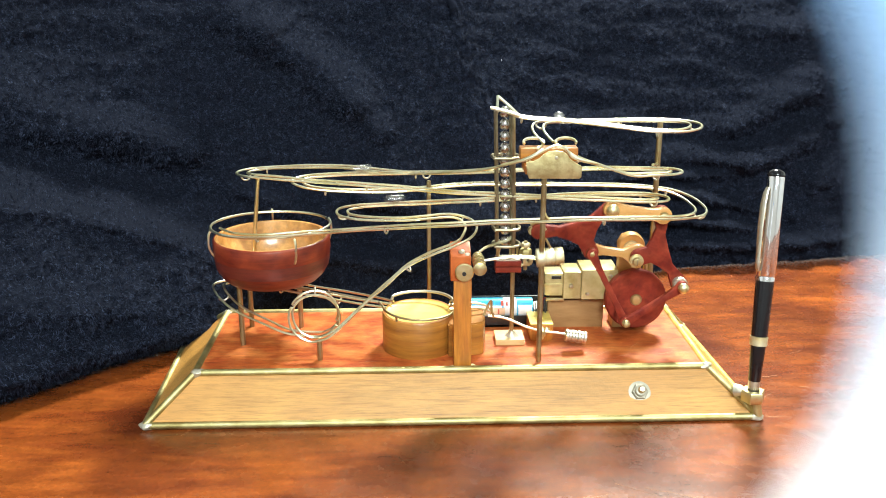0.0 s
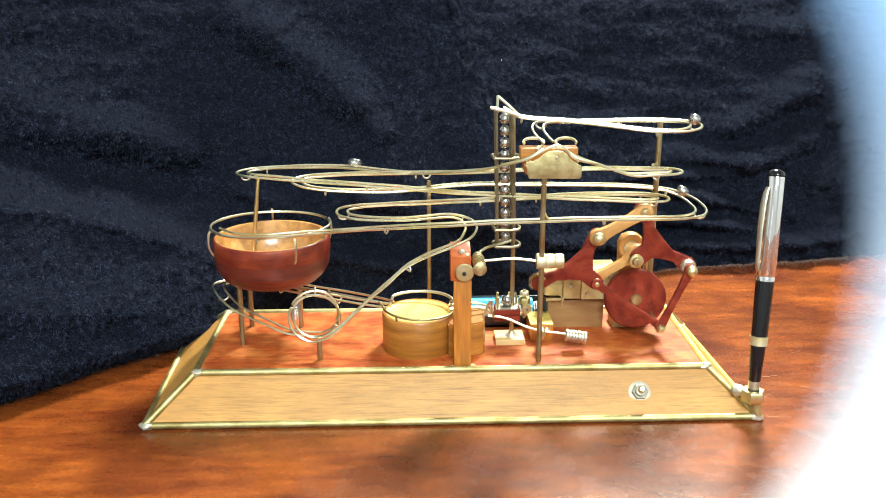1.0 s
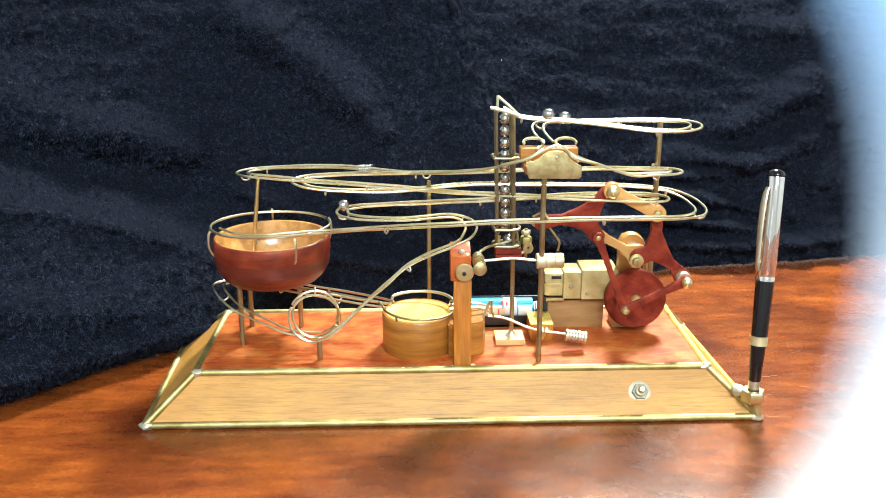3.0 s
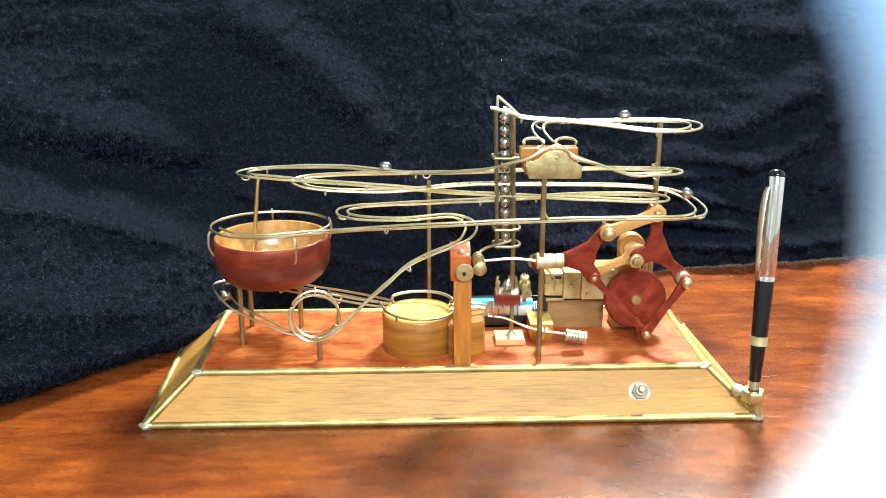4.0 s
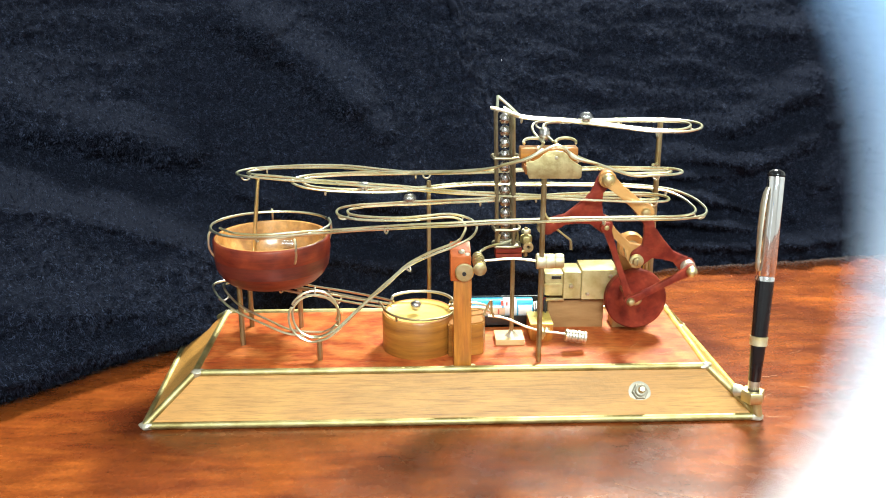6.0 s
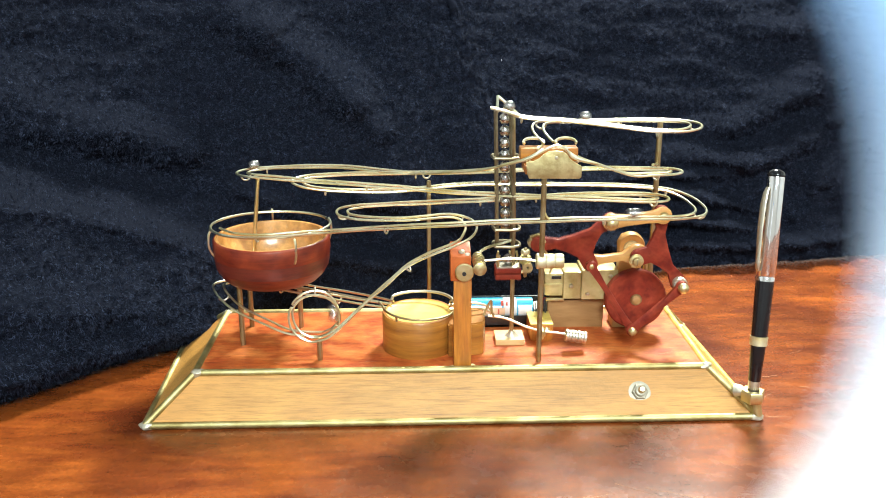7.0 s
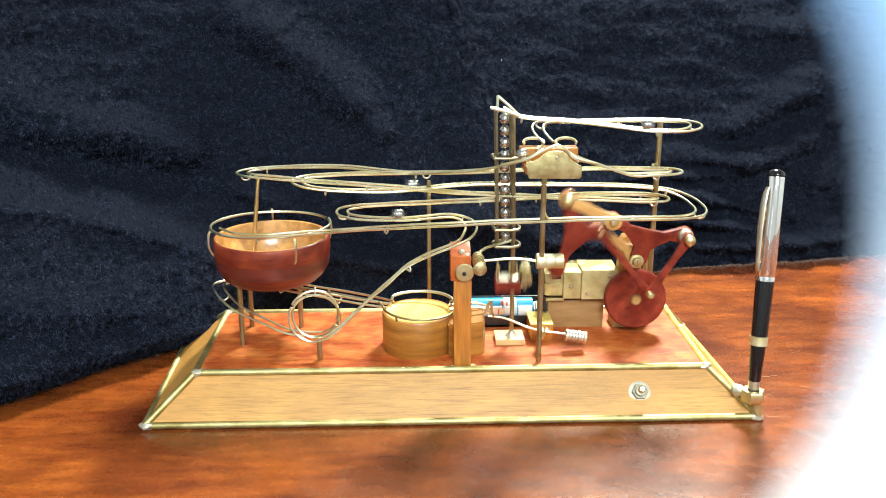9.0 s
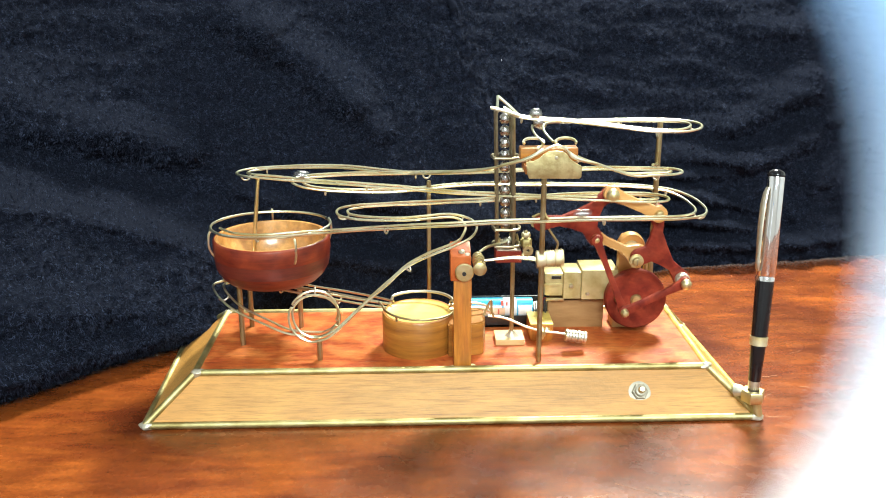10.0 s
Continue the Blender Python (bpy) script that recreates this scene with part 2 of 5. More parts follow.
def spline(pts, per=8, closed=False):
    """A smooth line through the points."""
    P = [Vector(p) for p in pts]
    out = []
    n = len(P)
    for i in range(n - 1):
        p0, p1, p2, p3 = P[max(i - 1, 0)], P[i], P[i + 1], P[min(i + 2, n - 1)]
        for k in range(per):
            t = k / per
            out.append(0.5 * ((2 * p1) + (p2 - p0) * t + (2 * p0 - 5 * p1 + 4 * p2 - p3) * t * t + (3 * p1 - p0 - 3 * p2 + p3) * t ** 3))
    out.append(P[-1])
    return out


B = bmesh.new


# ---- room ----
def room():
    x0, x1, y0, y1, z0, z1 = -1.6, 1.6, -1.7, 1.5, -0.75, 2.05
    t = 0.1
    for name, a, b in (("wall_north", (x0, y1, z0), (x1, y1 + t, z1)), 
                       ("wall_west", (x0 - t, y0, z0), (x0, y1, z1)), ("wall_east", (x1, y0, z0), (x1 + t, y1, z1))):
        tagged(part(name, box(B(), a, b), WALLP), "plain painted room wall", "wall", kind="structure")
    # the wall behind the camera, with a window opening through it
    bm = B()
    for a, b in (((x0, z0), (-0.30, z1)), ((0.70, z0), (x1, z1)), ((-0.30, z0), (0.70, 0.95)), ((-0.30, 1.95), (0.70, z1))):
        box(bm, (a[0], y0 - t, a[1]), (b[0], y0, b[1]))
    tagged(part("wall_south", bm, WALLP), "plain painted room wall with a window", "wall", kind="structure")
    win = new("window_1")
    tagged(win, "white framed window with a clear pane", "window", kind="structure")
    for a, b in (((-0.30, 0.95), (-0.26, 1.95)), ((0.66, 0.95), (0.70, 1.95)), ((-0.26, 0.95), (0.66, 0.99)), ((-0.26, 1.91), (0.66, 1.95))):
        part("window_frame", box(B(), (a[0], y0 - 0.07, a[1]), (b[0], y0 - 0.03, b[1]), 0.003), WHITE, win)
    tagged(part("floor", box(B(), (x0 - t, y0 - t, z0 - t), (x1 + t, y1 + t, z0)), TABLE), "dark wooden floor of the room", "floor", kind="structure")
    tagged(part("ceiling", box(B(), (x0 - t, y0 - t, z1), (x1 + t, y1 + t, z1 + t)), WALLP), "plain painted ceiling", "ceiling", kind="structure")


room()


def pendant():
    """The lamp behind the towel: a cord from the ceiling and an open shade round the light."""
    p = new("pendant_lamp")
    tagged(p, "white metal pendant lamp hanging from the ceiling behind the towel", "lamp")
    c = LAMP
    part("shade", lathe(B(), [(0.122, -0.035), (0.124, -0.035), (0.080, 0.08), (0.040, 0.115), (0.020, 0.12), (0.018, 0.115), (0.038, 0.110), (0.077, 0.077), (0.120, -0.034)], 48, c), WHITE, p)
    part("cord", rod(B(), c + Vector((0, 0, 0.115)), (c.x, c.y, 2.05), 0.003), BLACKP, p)


pendant()


def table():
    t = new("table")
    tagged(t, "varnished reddish-brown wooden table under the machine", "table")
    part("tabletop", box(B(), (-0.75, -0.75, -0.035), (0.75, 0.62, 0), 0.006), TABLE, t)
    for x in (-0.68, 0.68):
        for y in (-0.68, 0.55):
            part("leg", box(B(), (x - 0.03, y - 0.03, -0.75), (x + 0.03, y + 0.03, -0.035), 0.004), TABLE, t)
    rnd = random.Random(9)
    for x, y, ln, a in ((0.100, -0.075, 0.030, -20), (0.118, -0.082, 0.016, -24), (0.196, 0.004, 0.016, -4), (0.060, -0.085, 0.022, 12), (-0.02, -0.095, 0.014, 30), (0.215, 0.06, 0.012, 15),
                        (-0.12, -0.09, 0.010, -35), (0.25, 0.10, 0.010, 20), (0.085, -0.070, 0.024, -32), (0.130, -0.060, 0.018, -12), (0.150, -0.050, 0.012, -40), (0.205, 0.030, 0.010, 40), (0.235, 0.045, 0.008, -15)):
        d = Vector((math.cos(radians(a)), math.sin(radians(a)), 0))
        pts = [Vector((x, y, 0.00002)) + d * ln * f + Vector((0, 0.0007 * rnd.uniform(-1, 1), 0)) for f in np.linspace(0, 1, 7)]
        part("scratch", tube(B(), pts, 0.00016, 4, 0.00006), SCRATCH, t, "fine pale scratch")


table()


TOWEL_FOOT = spline([(-0.58, -0.165, 0), (-0.435, -0.068, 0), (-0.299, 0.044, 0), (-0.2286, 0.114, 0), (-0.15, 0.155, 0), (-0.05, 0.168, 0), (0.06, 0.178, 0),
                     (0.12, 0.225, 0), (0.19, 0.276, 0), (0.27, 0.294, 0), (0.376, 0.309, 0), (0.60, 0.345, 0)], 8)


def towel_normals():
    f = TOWEL_FOOT
    out = []
    for i in range(len(f)):
        q = f[min(i + 7, len(f) - 1)] - f[max(i - 7, 0)]
        out.append(Vector((-q.y, q.x, 0)).normalized())
    return out


TOWEL_NORMAL = towel_normals()


def step01(a, b, x):
    f = max(0.0, min(1.0, (x - a) / (b - a)))
    return f * f * (3 - 2 * f)


def ridge(x, z, a, b, width):
    """A soft fold along the line from a to b, fading at its ends."""
    ax, az, bx, bz = *a, *b
    dx, dz = bx - ax, bz - az
    n2 = dx * dx + dz * dz
    f = ((x - ax) * dx + (z - az) * dz) / n2
    d = ((x - ax) * dz - (z - az) * dx) / math.sqrt(n2)
    if f < -0.3 or f > 1.3:
        return 0.0
    fade = step01(-0.3, 0.1, f) * (1 - step01(0.9, 1.3, f))
    return fade * math.exp(-(d / width) ** 2)


FOLDS = (((-0.152, 0.240), (-0.120, 0.216), 0.018, 0.014), ((-0.120, 0.216), (-0.065, 0.164), 0.018, 0.016), ((-0.065, 0.164), (-0.040, 0.135), 0.013, 0.010),
         ((-0.280, 0.195), (-0.211, 0.150), 0.015, 0.011), ((-0.211, 0.150), (-0.170, 0.128), 0.012, 0.009), ((-0.147, 0.100), (-0.082, 0.068), 0.010, 0.011),
         ((0.398, 0.163), (0.292, 0.120), 0.015, 0.015), ((0.374, 0.109), (0.296, 0.090), 0.011, 0.012), ((0.296, 0.090), (0.225, 0.096), 0.009, 0.009),
         ((0.225, 0.069), (0.302, 0.048), 0.006, 0.015), ((0.205, 0.046), (0.293, 0.036), 0.005, 0.013), ((0.215, 0.024), (0.370, 0.020), 0.006, 0.013), ((0.200, 0.082), (0.280, 0.078), 0.005, 0.010),
         ((0.098, 0.049), (0.181, 0.028), 0.006, 0.012), ((0.060, 0.036), (0.140, 0.020), 0.006, 0.010), ((0.04, 0.075), (0.13, 0.055), 0.010, 0.008), ((0.10, 0.24), (0.30, 0.19), 0.020, 0.003), ((0.33, 0.215), (0.42, 0.20), 0.014, 0.007),
         ((-0.02, 0.10), (0.05, 0.06), 0.011, 0.009), ((-0.31, 0.07), (-0.22, 0.04), 0.013, 0.008),
         ((-0.297, 0.135), (-0.190, 0.077), 0.006, 0.008), ((-0.285, 0.158), (-0.175, 0.098), 0.011, -0.010), ((-0.10, 0.052), (-0.03, 0.040), 0.007, 0.010), ((-0.06, 0.090), (0.02, 0.075), 0.008, 0.010))


LEAN = 0.68


def towel_point(u, v):
    """The cloth's surface: u along its foot, v up it (metres)."""
    foot = TOWEL_FOOT
    k = max(0.0, min(0.99999, u)) * (len(foot) - 1)
    i = int(k)
    p = foot[i].lerp(foot[i + 1], k - i)
    n = TOWEL_NORMAL[i].lerp(TOWEL_NORMAL[i + 1], k - i).normalized()
    x, z = p.x, v
    # the lump of cloth low on one side, with a crease over it
    top = 0.128 - 0.55 * max(0.0, x + 0.28)
    out = -0.042 * (1 - step01(top - 0.010, top + 0.006, z)) * (1 - step01(-0.20, -0.135, x))
    for a, b, w, h in FOLDS:
        out -= 1.55 * h * ridge(x, z, a, b, w)
    side = step01(0.08, 0.20, x) * (1 - 0.7 * step01(0.11, 0.19, z))
    out += LEAN * v + 0.010 * noise.noise(Vector((x * 9, z * 9, 3))) + (0.0055 + 0.0055 * side) * noise.noise(Vector((x * 24, z * 50, 9)))
    out += (0.0026 + 0.0026 * side) * noise.noise(Vector((x * 60, z * 110, 17))) + 0.0010 * noise.noise(Vector((x * 150, z * 210, 5)))
    if v < 0.02:
        out *= 0.4 + 30 * max(0, v)
        out += 0.010 * (1 - v / 0.02) ** 2
    return Vector((p.x + n.x * out, p.y + n.y * out, v + 0.0005)), n


def towel():
    t = new("towel")
    tagged(t, "dark navy plush towel hung as backdrop in loose folds", "towel")
    nu, nv, top = 760, 250, 0.262
    crest, rows = 0.018, nv * 6 // 5
    vs, fs = [], []
    for j in range(rows + 1):
        for i in range(nu + 1):
            if j <= nv:
                q, n = towel_point(i / nu, top * j / nv)
            else:
                # over the crest and a little way down behind
                q, n = towel_point(i / nu, top)
                f = (j - nv) / (rows - nv)
                a = min(1.0, f * 1.6) * math.pi
                q = q + n * crest * (1 - math.cos(a)) + Vector((0, 0, crest * math.sin(a) - 0.235 * max(0.0, f - 0.625) / 0.375))
            tuft = noise.noise(q * 130) * 0.0014 + noise.noise(q * 270) * 0.0016 + noise.noise(q * 520) * 0.0008
            vs.append(q + n * tuft)
    for j in range(rows):
        for i in range(nu):
            a = j * (nu + 1) + i
            fs.append((a, a + 1, a + nu + 2, a + nu + 1))
    me = bpy.data.meshes.new("cloth")
    me.from_pydata(vs, [], fs)
    me.materials.append(TOWEL)
    me.shade_smooth()
    ob = new("cloth", me)
    ob.parent = t
    so = ob.modifiers.new("thick", "SOLIDIFY")
    so.thickness, so.offset = 0.004, -1
    rnd = random.Random(4)
    pv, pf = [], []
    for k in range(460000):
        i, j = rnd.randrange(40, nu - 30), rnd.randrange(0, nv + 12)
        a = j * (nu + 1) + i
        q = vs[a]
        nor = (vs[a + 1] - q).cross(vs[a + nu + 1] - q).normalized()
        q = q.lerp(vs[a + nu + 2], rnd.random())
        w = noise.noise_vector(q * 190)
        d = nor * 0.55 + Vector((rnd.gauss(0, 0.35) + 1.2 * w.x, 0.4 * w.y, rnd.gauss(0, 0.35) + 1.2 * w.z - 0.15))
        d.normalize()
        s = d.cross(nor + Vector((0.2 * rnd.uniform(-1, 1), 0, 0.2 * rnd.uniform(-1, 1)))).normalized() * rnd.uniform(0.00020, 0.00036)
        ln = 0.0014 + 0.0018 * rnd.random()
        b = len(pv)
        pv += [q - s, q + s, q + d * ln]
        for p in pv[-3:]:
            p.z = max(p.z, 0.0003)
        pf.append((b, b + 1, b + 2))
    me = bpy.data.meshes.new("nap")
    me.from_pydata(pv, [], pf)
    me.materials.append(PILE)
    ob = new("nap", me)
    ob.parent = t
    tagged(ob, "short fuzzy navy nap", kind="stuff")
    for i, j, r in ((497, 180, 0.0005), (128, 10, 0.0007)):
        bm = B()
        bmesh.ops.create_icosphere(bm, subdivisions=1, radius=r)
        for v in bm.verts:
            v.co = v.co * (1 + 0.6 * noise.noise(v.co * 900)) + vs[j * (nu + 1) + i] + Vector((0, -0.0025, 0))
        part("lint", bm, WHITE, t, "speck of white lint")


towel()

# ---- the machine ----
machine = new("rolling_ball_machine")
tagged(machine, "handmade brass wire rolling ball machine on a wooden base", "kinetic toy")
W, D, H, IX, IY = 0.19, 0.1487, 0.0267, 0.0277, 0.0226


def base():
    bl, br = (-W, 0, 0.0022), (W, 0, 0.0022)
    kl, kr = (-W - 0.0060, D, 0.0022), (W - 0.0060, D, 0.0022)
    tl, tr = (-W + IX, IY, H), (W - IX, IY, H)
    ul, ur = (-W + IX, D - IY, H), (W - IX, D - IY, H)

    def slab(name, q, mat, label, t=0.003):
        bm = B()
        v = [Vector(p) for p in q]
        n = (v[1] - v[0]).cross(v[3] - v[0]).normalized()
        a = [bm.verts.new(p) for p in v]
        b = [bm.verts.new(p - n * t) for p in v]
        bm.faces.new(a), bm.faces.new(b[::-1])
        for k in range(4):
            bm.faces.new((a[k], b[k], b[(k + 1) % 4], a[(k + 1) % 4]))
        bmesh.ops.recalc_face_normals(bm, faces=bm.faces)
        return part(name, bm, mat, machine, label)

    slab("front_panel", (bl, br, tr, tl), OAK, "golden oak front panel")
    slab("back_panel", (kr, kl, ul, ur), OAK, "golden oak back panel")
    slab("side_panel", (kl, bl, tl, ul), OAK, "golden oak side panel")
    slab("side_panel", (br, kr, ur, tr), OAK, "golden oak side panel")
    part("deck", box(B(), (-W + IX, IY, H - 0.003), (W - IX, D - IY, H + 0.0005)), DECK, machine, "red-stained wooden deck")
    for a, b in ((bl, br), (br, kr), (kr, kl), (kl, bl), (tl, tr), (tr, ur), (ur, ul), (ul, tl), (bl, tl), (br, tr), (kl, ul), (kr, ur)):
        # all rods are brass; the right-hand ones have their yellow gleam put into colour
        side = a[0] > 0 and b[0] > 0 and abs(a[1] - b[1]) > 0.05
        part("edge_rod", rod(B(), a, b, 0.0023, 12), LIT_YELLOW if side else OLIVE, machine, "brass edge rod with its yellow gleam painted in" if side else "brass edge rod")
    rnd = random.Random(31)
    for x, y, ln, a in ((0.095, 0.040, 0.020, 38), (0.105, 0.036, 0.014, 24), (0.085, 0.046, 0.010, -18), (0.120, 0.052, 0.012, 50), (0.088, 0.033, 0.016, 8), (0.135, 0.040, 0.012, 20),
                        (-0.115, 0.036, 0.018, -9), (-0.06, 0.033, 0.012, 14), (-0.135, 0.060, 0.010, -25), (0.062, 0.034, 0.010, -30), (0.022, 0.036, 0.010, 12), (-0.09, 0.044, 0.008, 40)):
        d = Vector((math.cos(radians(a)), math.sin(radians(a)), 0))
        pts = [Vector((x, y, H + 0.0005)) + d * ln * f + Vector((0, 0.0006 * rnd.uniform(-1, 1), 0)) for f in np.linspace(0, 1, 7)]
        part("scratch", tube(B(), pts, 0.00010, 4, 0.00004), SCRATCH, machine, "fine pale scratch")
    for p in (bl, br, kl, kr, tl, tr, ul, ur):
        bm = B()
        bmesh.ops.create_icosphere(bm, subdivisions=3, radius=0.0030)
        inward = -1 if p[0] > 0 else 1
        for v in bm.verts:
            w = 1 + 0.35 * noise.noise(v.co * 420 + Vector(p) * 50) + 0.15 * noise.noise(v.co * 1100)
            v.co = Vector((v.co.x * 1.5 * w + inward * 0.0012, v.co.y * w, v.co.z * 0.85 * w)) + Vector(p)
            v.co.z = max(v.co.z, 0.0)
        part("solder_joint", bm, SOLDER, machine, "grey solder blob")


base()


# ---- tracks: middle line of each run, falling from start to end ----
TOP_RUN = [(0.0337, 0.0660, 0.1855), (0.0452, 0.0650, 0.1800), (0.0716, 0.0620, 0.1783), (0.0966, 0.0530, 0.1765), (0.1215, 0.0460, 0.1745), (0.1393, 0.0470, 0.1735), (0.1514, 0.0570, 0.1732), (0.1572, 0.0680, 0.1731), (0.1582, 0.0800, 0.1729), (0.1513, 0.0900, 0.1727), (0.1338, 0.0950, 0.1725), (0.1072, 0.0950, 0.1726), (0.0808, 0.0950, 0.1721), (0.0690, 0.0920, 0.1726), (0.0592, 0.0800, 0.1735), (0.0556, 0.0690, 0.1728), (0.0560, 0.0580, 0.1704), (0.0593, 0.0480, 0.1673)]
LEFT_RUN_HIGH = [(0.0546, 0.0430, 0.1648), (0.0467, 0.0420, 0.1593), (0.0350, 0.0460, 0.1541), (0.0187, 0.0620, 0.1469), (-0.0099, 0.0880, 0.1396), (-0.0308, 0.1050, 0.1360), (-0.0759, 0.1180, 0.1379), (-0.1153, 0.1200, 0.1373), (-0.1324, 0.1170, 0.1368), (-0.1388, 0.1070, 0.1374), (-0.1394, 0.1000, 0.1374), (-0.1338, 0.0920, 0.1380), (-0.1218, 0.0870, 0.1379), (-0.0885, 0.0850, 0.1352), (-0.0545, 0.0830, 0.1328), (-0.0228, 0.0780, 0.1312), (0.0052, 0.0720, 0.1298), (0.0461, 0.0640, 0.1293), (0.0794, 0.0570, 0.1291), (0.1047, 0.0530, 0.1288), (0.1228, 0.0530, 0.1280), (0.1346, 0.0590, 0.1268), (0.1390, 0.0670, 0.1262), (0.1364, 0.0770, 0.1253), (0.1227, 0.0830, 0.1250), (0.0894, 0.0860, 0.1244), (0.0564, 0.0860, 0.1226), (0.0206, 0.0850, 0.1211), (-0.0134, 0.0850, 0.1201), (-0.0387, 0.0850, 0.1191)]
LEFT_RUN_LOW = [(-0.0586, 0.0830, 0.1186), (-0.0684, 0.0740, 0.1191), (-0.0699, 0.0640, 0.1194), (-0.0658, 0.0530, 0.1201), (-0.0542, 0.0440, 0.1207), (-0.0320, 0.0410, 0.1207), (-0.0161, 0.0440, 0.1208), (-0.0015, 0.0480, 0.1208), (0.0080, 0.0460, 0.1190), (0.0119, 0.0380, 0.1161), (0.0083, 0.0290, 0.1122), (-0.0004, 0.0270, 0.1075), (-0.0143, 0.0280, 0.1018), (-0.0283, 0.0300, 0.0936), (-0.0390, 0.0320, 0.0833), (-0.0535, 0.0340, 0.0695), (-0.0683, 0.0360, 0.0543), (-0.0780, 0.0370, 0.0454)]
RIGHT_RUN_HIGH = [(0.0691, 0.0430, 0.1647), (0.0779, 0.0420, 0.1586), (0.0910, 0.0450, 0.1533), (0.1114, 0.0500, 0.1460), (0.1259, 0.0520, 0.1454), (0.1394, 0.0580, 0.1444), (0.1469, 0.0670, 0.1436), (0.1450, 0.0770, 0.1427), (0.1338, 0.0830, 0.1419), (0.1151, 0.0880, 0.1413), (0.0992, 0.0900, 0.1411), (0.0703, 0.0920, 0.1400), (0.0401, 0.0950, 0.1393), (0.0125, 0.0980, 0.1376), (-0.0224, 0.1020, 0.1365), (-0.0594, 0.1050, 0.1356), (-0.0825, 0.1050, 0.1349), (-0.0956, 0.1010, 0.1347), (-0.1016, 0.0940, 0.1340), (-0.0995, 0.0880, 0.1329), (-0.0901, 0.0850, 0.1307), (-0.0707, 0.0850, 0.1287), (-0.0360, 0.0900, 0.1271)]
RIGHT_RUN_LOW = [(0.0100, 0.1000, 0.1285), (0.0537, 0.1100, 0.1259), (0.1022, 0.1150, 0.1241), (0.1326, 0.1150, 0.1227), (0.1536, 0.1120, 0.1205), (0.1641, 0.0990, 0.1184), (0.1658, 0.0770, 0.1177), (0.1621, 0.0600, 0.1184), (0.1528, 0.0440, 0.1202), (0.1380, 0.0340, 0.1219), (0.1141, 0.0300, 0.1228), (0.0689, 0.0300, 0.1224), (0.0239, 0.0310, 0.1209), (-0.0142, 0.0340, 0.1185), (-0.0493, 0.0420, 0.1146), (-0.0786, 0.0530, 0.1098)]
RIGHT_SPUR = [(-0.0994, 0.0475, 0.1100), (-0.1223, 0.0465, 0.1090), (-0.1415, 0.0540, 0.1080), (-0.1543, 0.0720, 0.1067)]
LEFT_RETURN = [(-0.1054, 0.0470, 0.0439), (-0.1209, 0.0500, 0.0496), (-0.1383, 0.0570, 0.0557), (-0.1494, 0.0680, 0.0596), (-0.1572, 0.0830, 0.0619), (-0.1581, 0.0980, 0.0603), (-0.1457, 0.1090, 0.0576), (-0.1157, 0.1080, 0.0556), (-0.0766, 0.0940, 0.0535), (-0.0523, 0.0800, 0.0539), (-0.0404, 0.0690, 0.0550)]
BOWL_RETURN = [(-0.1195, 0.0840, 0.0628), (-0.1110, 0.0810, 0.0615), (-0.0904, 0.0770, 0.0588), (-0.0592, 0.0670, 0.0564), (-0.0409, 0.0600, 0.0561)]
TRAY_DRIFT = [(-0.0319, 0.0618, 0.0565), (-0.0140, 0.0520, 0.0565), (-0.0074, 0.0529, 0.0565), (-0.0061, 0.0601, 0.0565), (-0.0026, 0.0632, 0.0565), (-0.0071, 0.0498, 0.0565), (-0.0101, 0.0448, 0.0565), (-0.0134, 0.0439, 0.0565), (-0.0134, 0.0469, 0.0565), (-0.0096, 0.0539, 0.0565), (-0.0037, 0.0507, 0.0565)]
BALL_R, GAUGE, WIRE = 0.0037, 0.0035, 0.0008
RIDE = math.sqrt((BALL_R + WIRE) ** 2 - GAUGE ** 2)
LOOP_C, LOOP_R = (-0.0880, 0.0570), 0.0152


def loop_points():
    """The upright loop: in at the bottom moving to -x, once round, out to -x."""
    out = []
    for k in range(17):
        a = -math.pi / 2 - 2 * math.pi * k / 16
        out.append((LOOP_C[0] + LOOP_R * math.cos(a), 0.0375 + 0.0095 * k / 16, LOOP_C[1] + LOOP_R * math.sin(a)))
    return out


LEFT_HIGH = spline(LEFT_RUN_HIGH + LEFT_RUN_LOW[:1], 8)
LEFT_LOW = spline(LEFT_RUN_LOW + loop_points() + LEFT_RETURN, 8)
RIGHT = spline(RIGHT_RUN_HIGH + RIGHT_RUN_LOW, 8)
TOP = spline(TOP_RUN, 8)
BOWL_OUT = spline(BOWL_RETURN, 8)


def sides(line):
    """Side and normal vectors of a run, carried smoothly through the upright loop."""
    up, last, out = Vector((0, 0, 1)), None, []
    n = len(line)
    for i in range(n):
        t = (line[min(i + 1, n - 1)] - line[max(i - 1, 0)]).normalized()
        s = t.cross(up)
        if last is not None:
            if s.length < 0.45:
                s = last - t * last.dot(t)
            elif s.dot(last) < 0:
                s = -s
        s.normalize()
        last = s
        out.append((s, s.cross(t)))
    return out


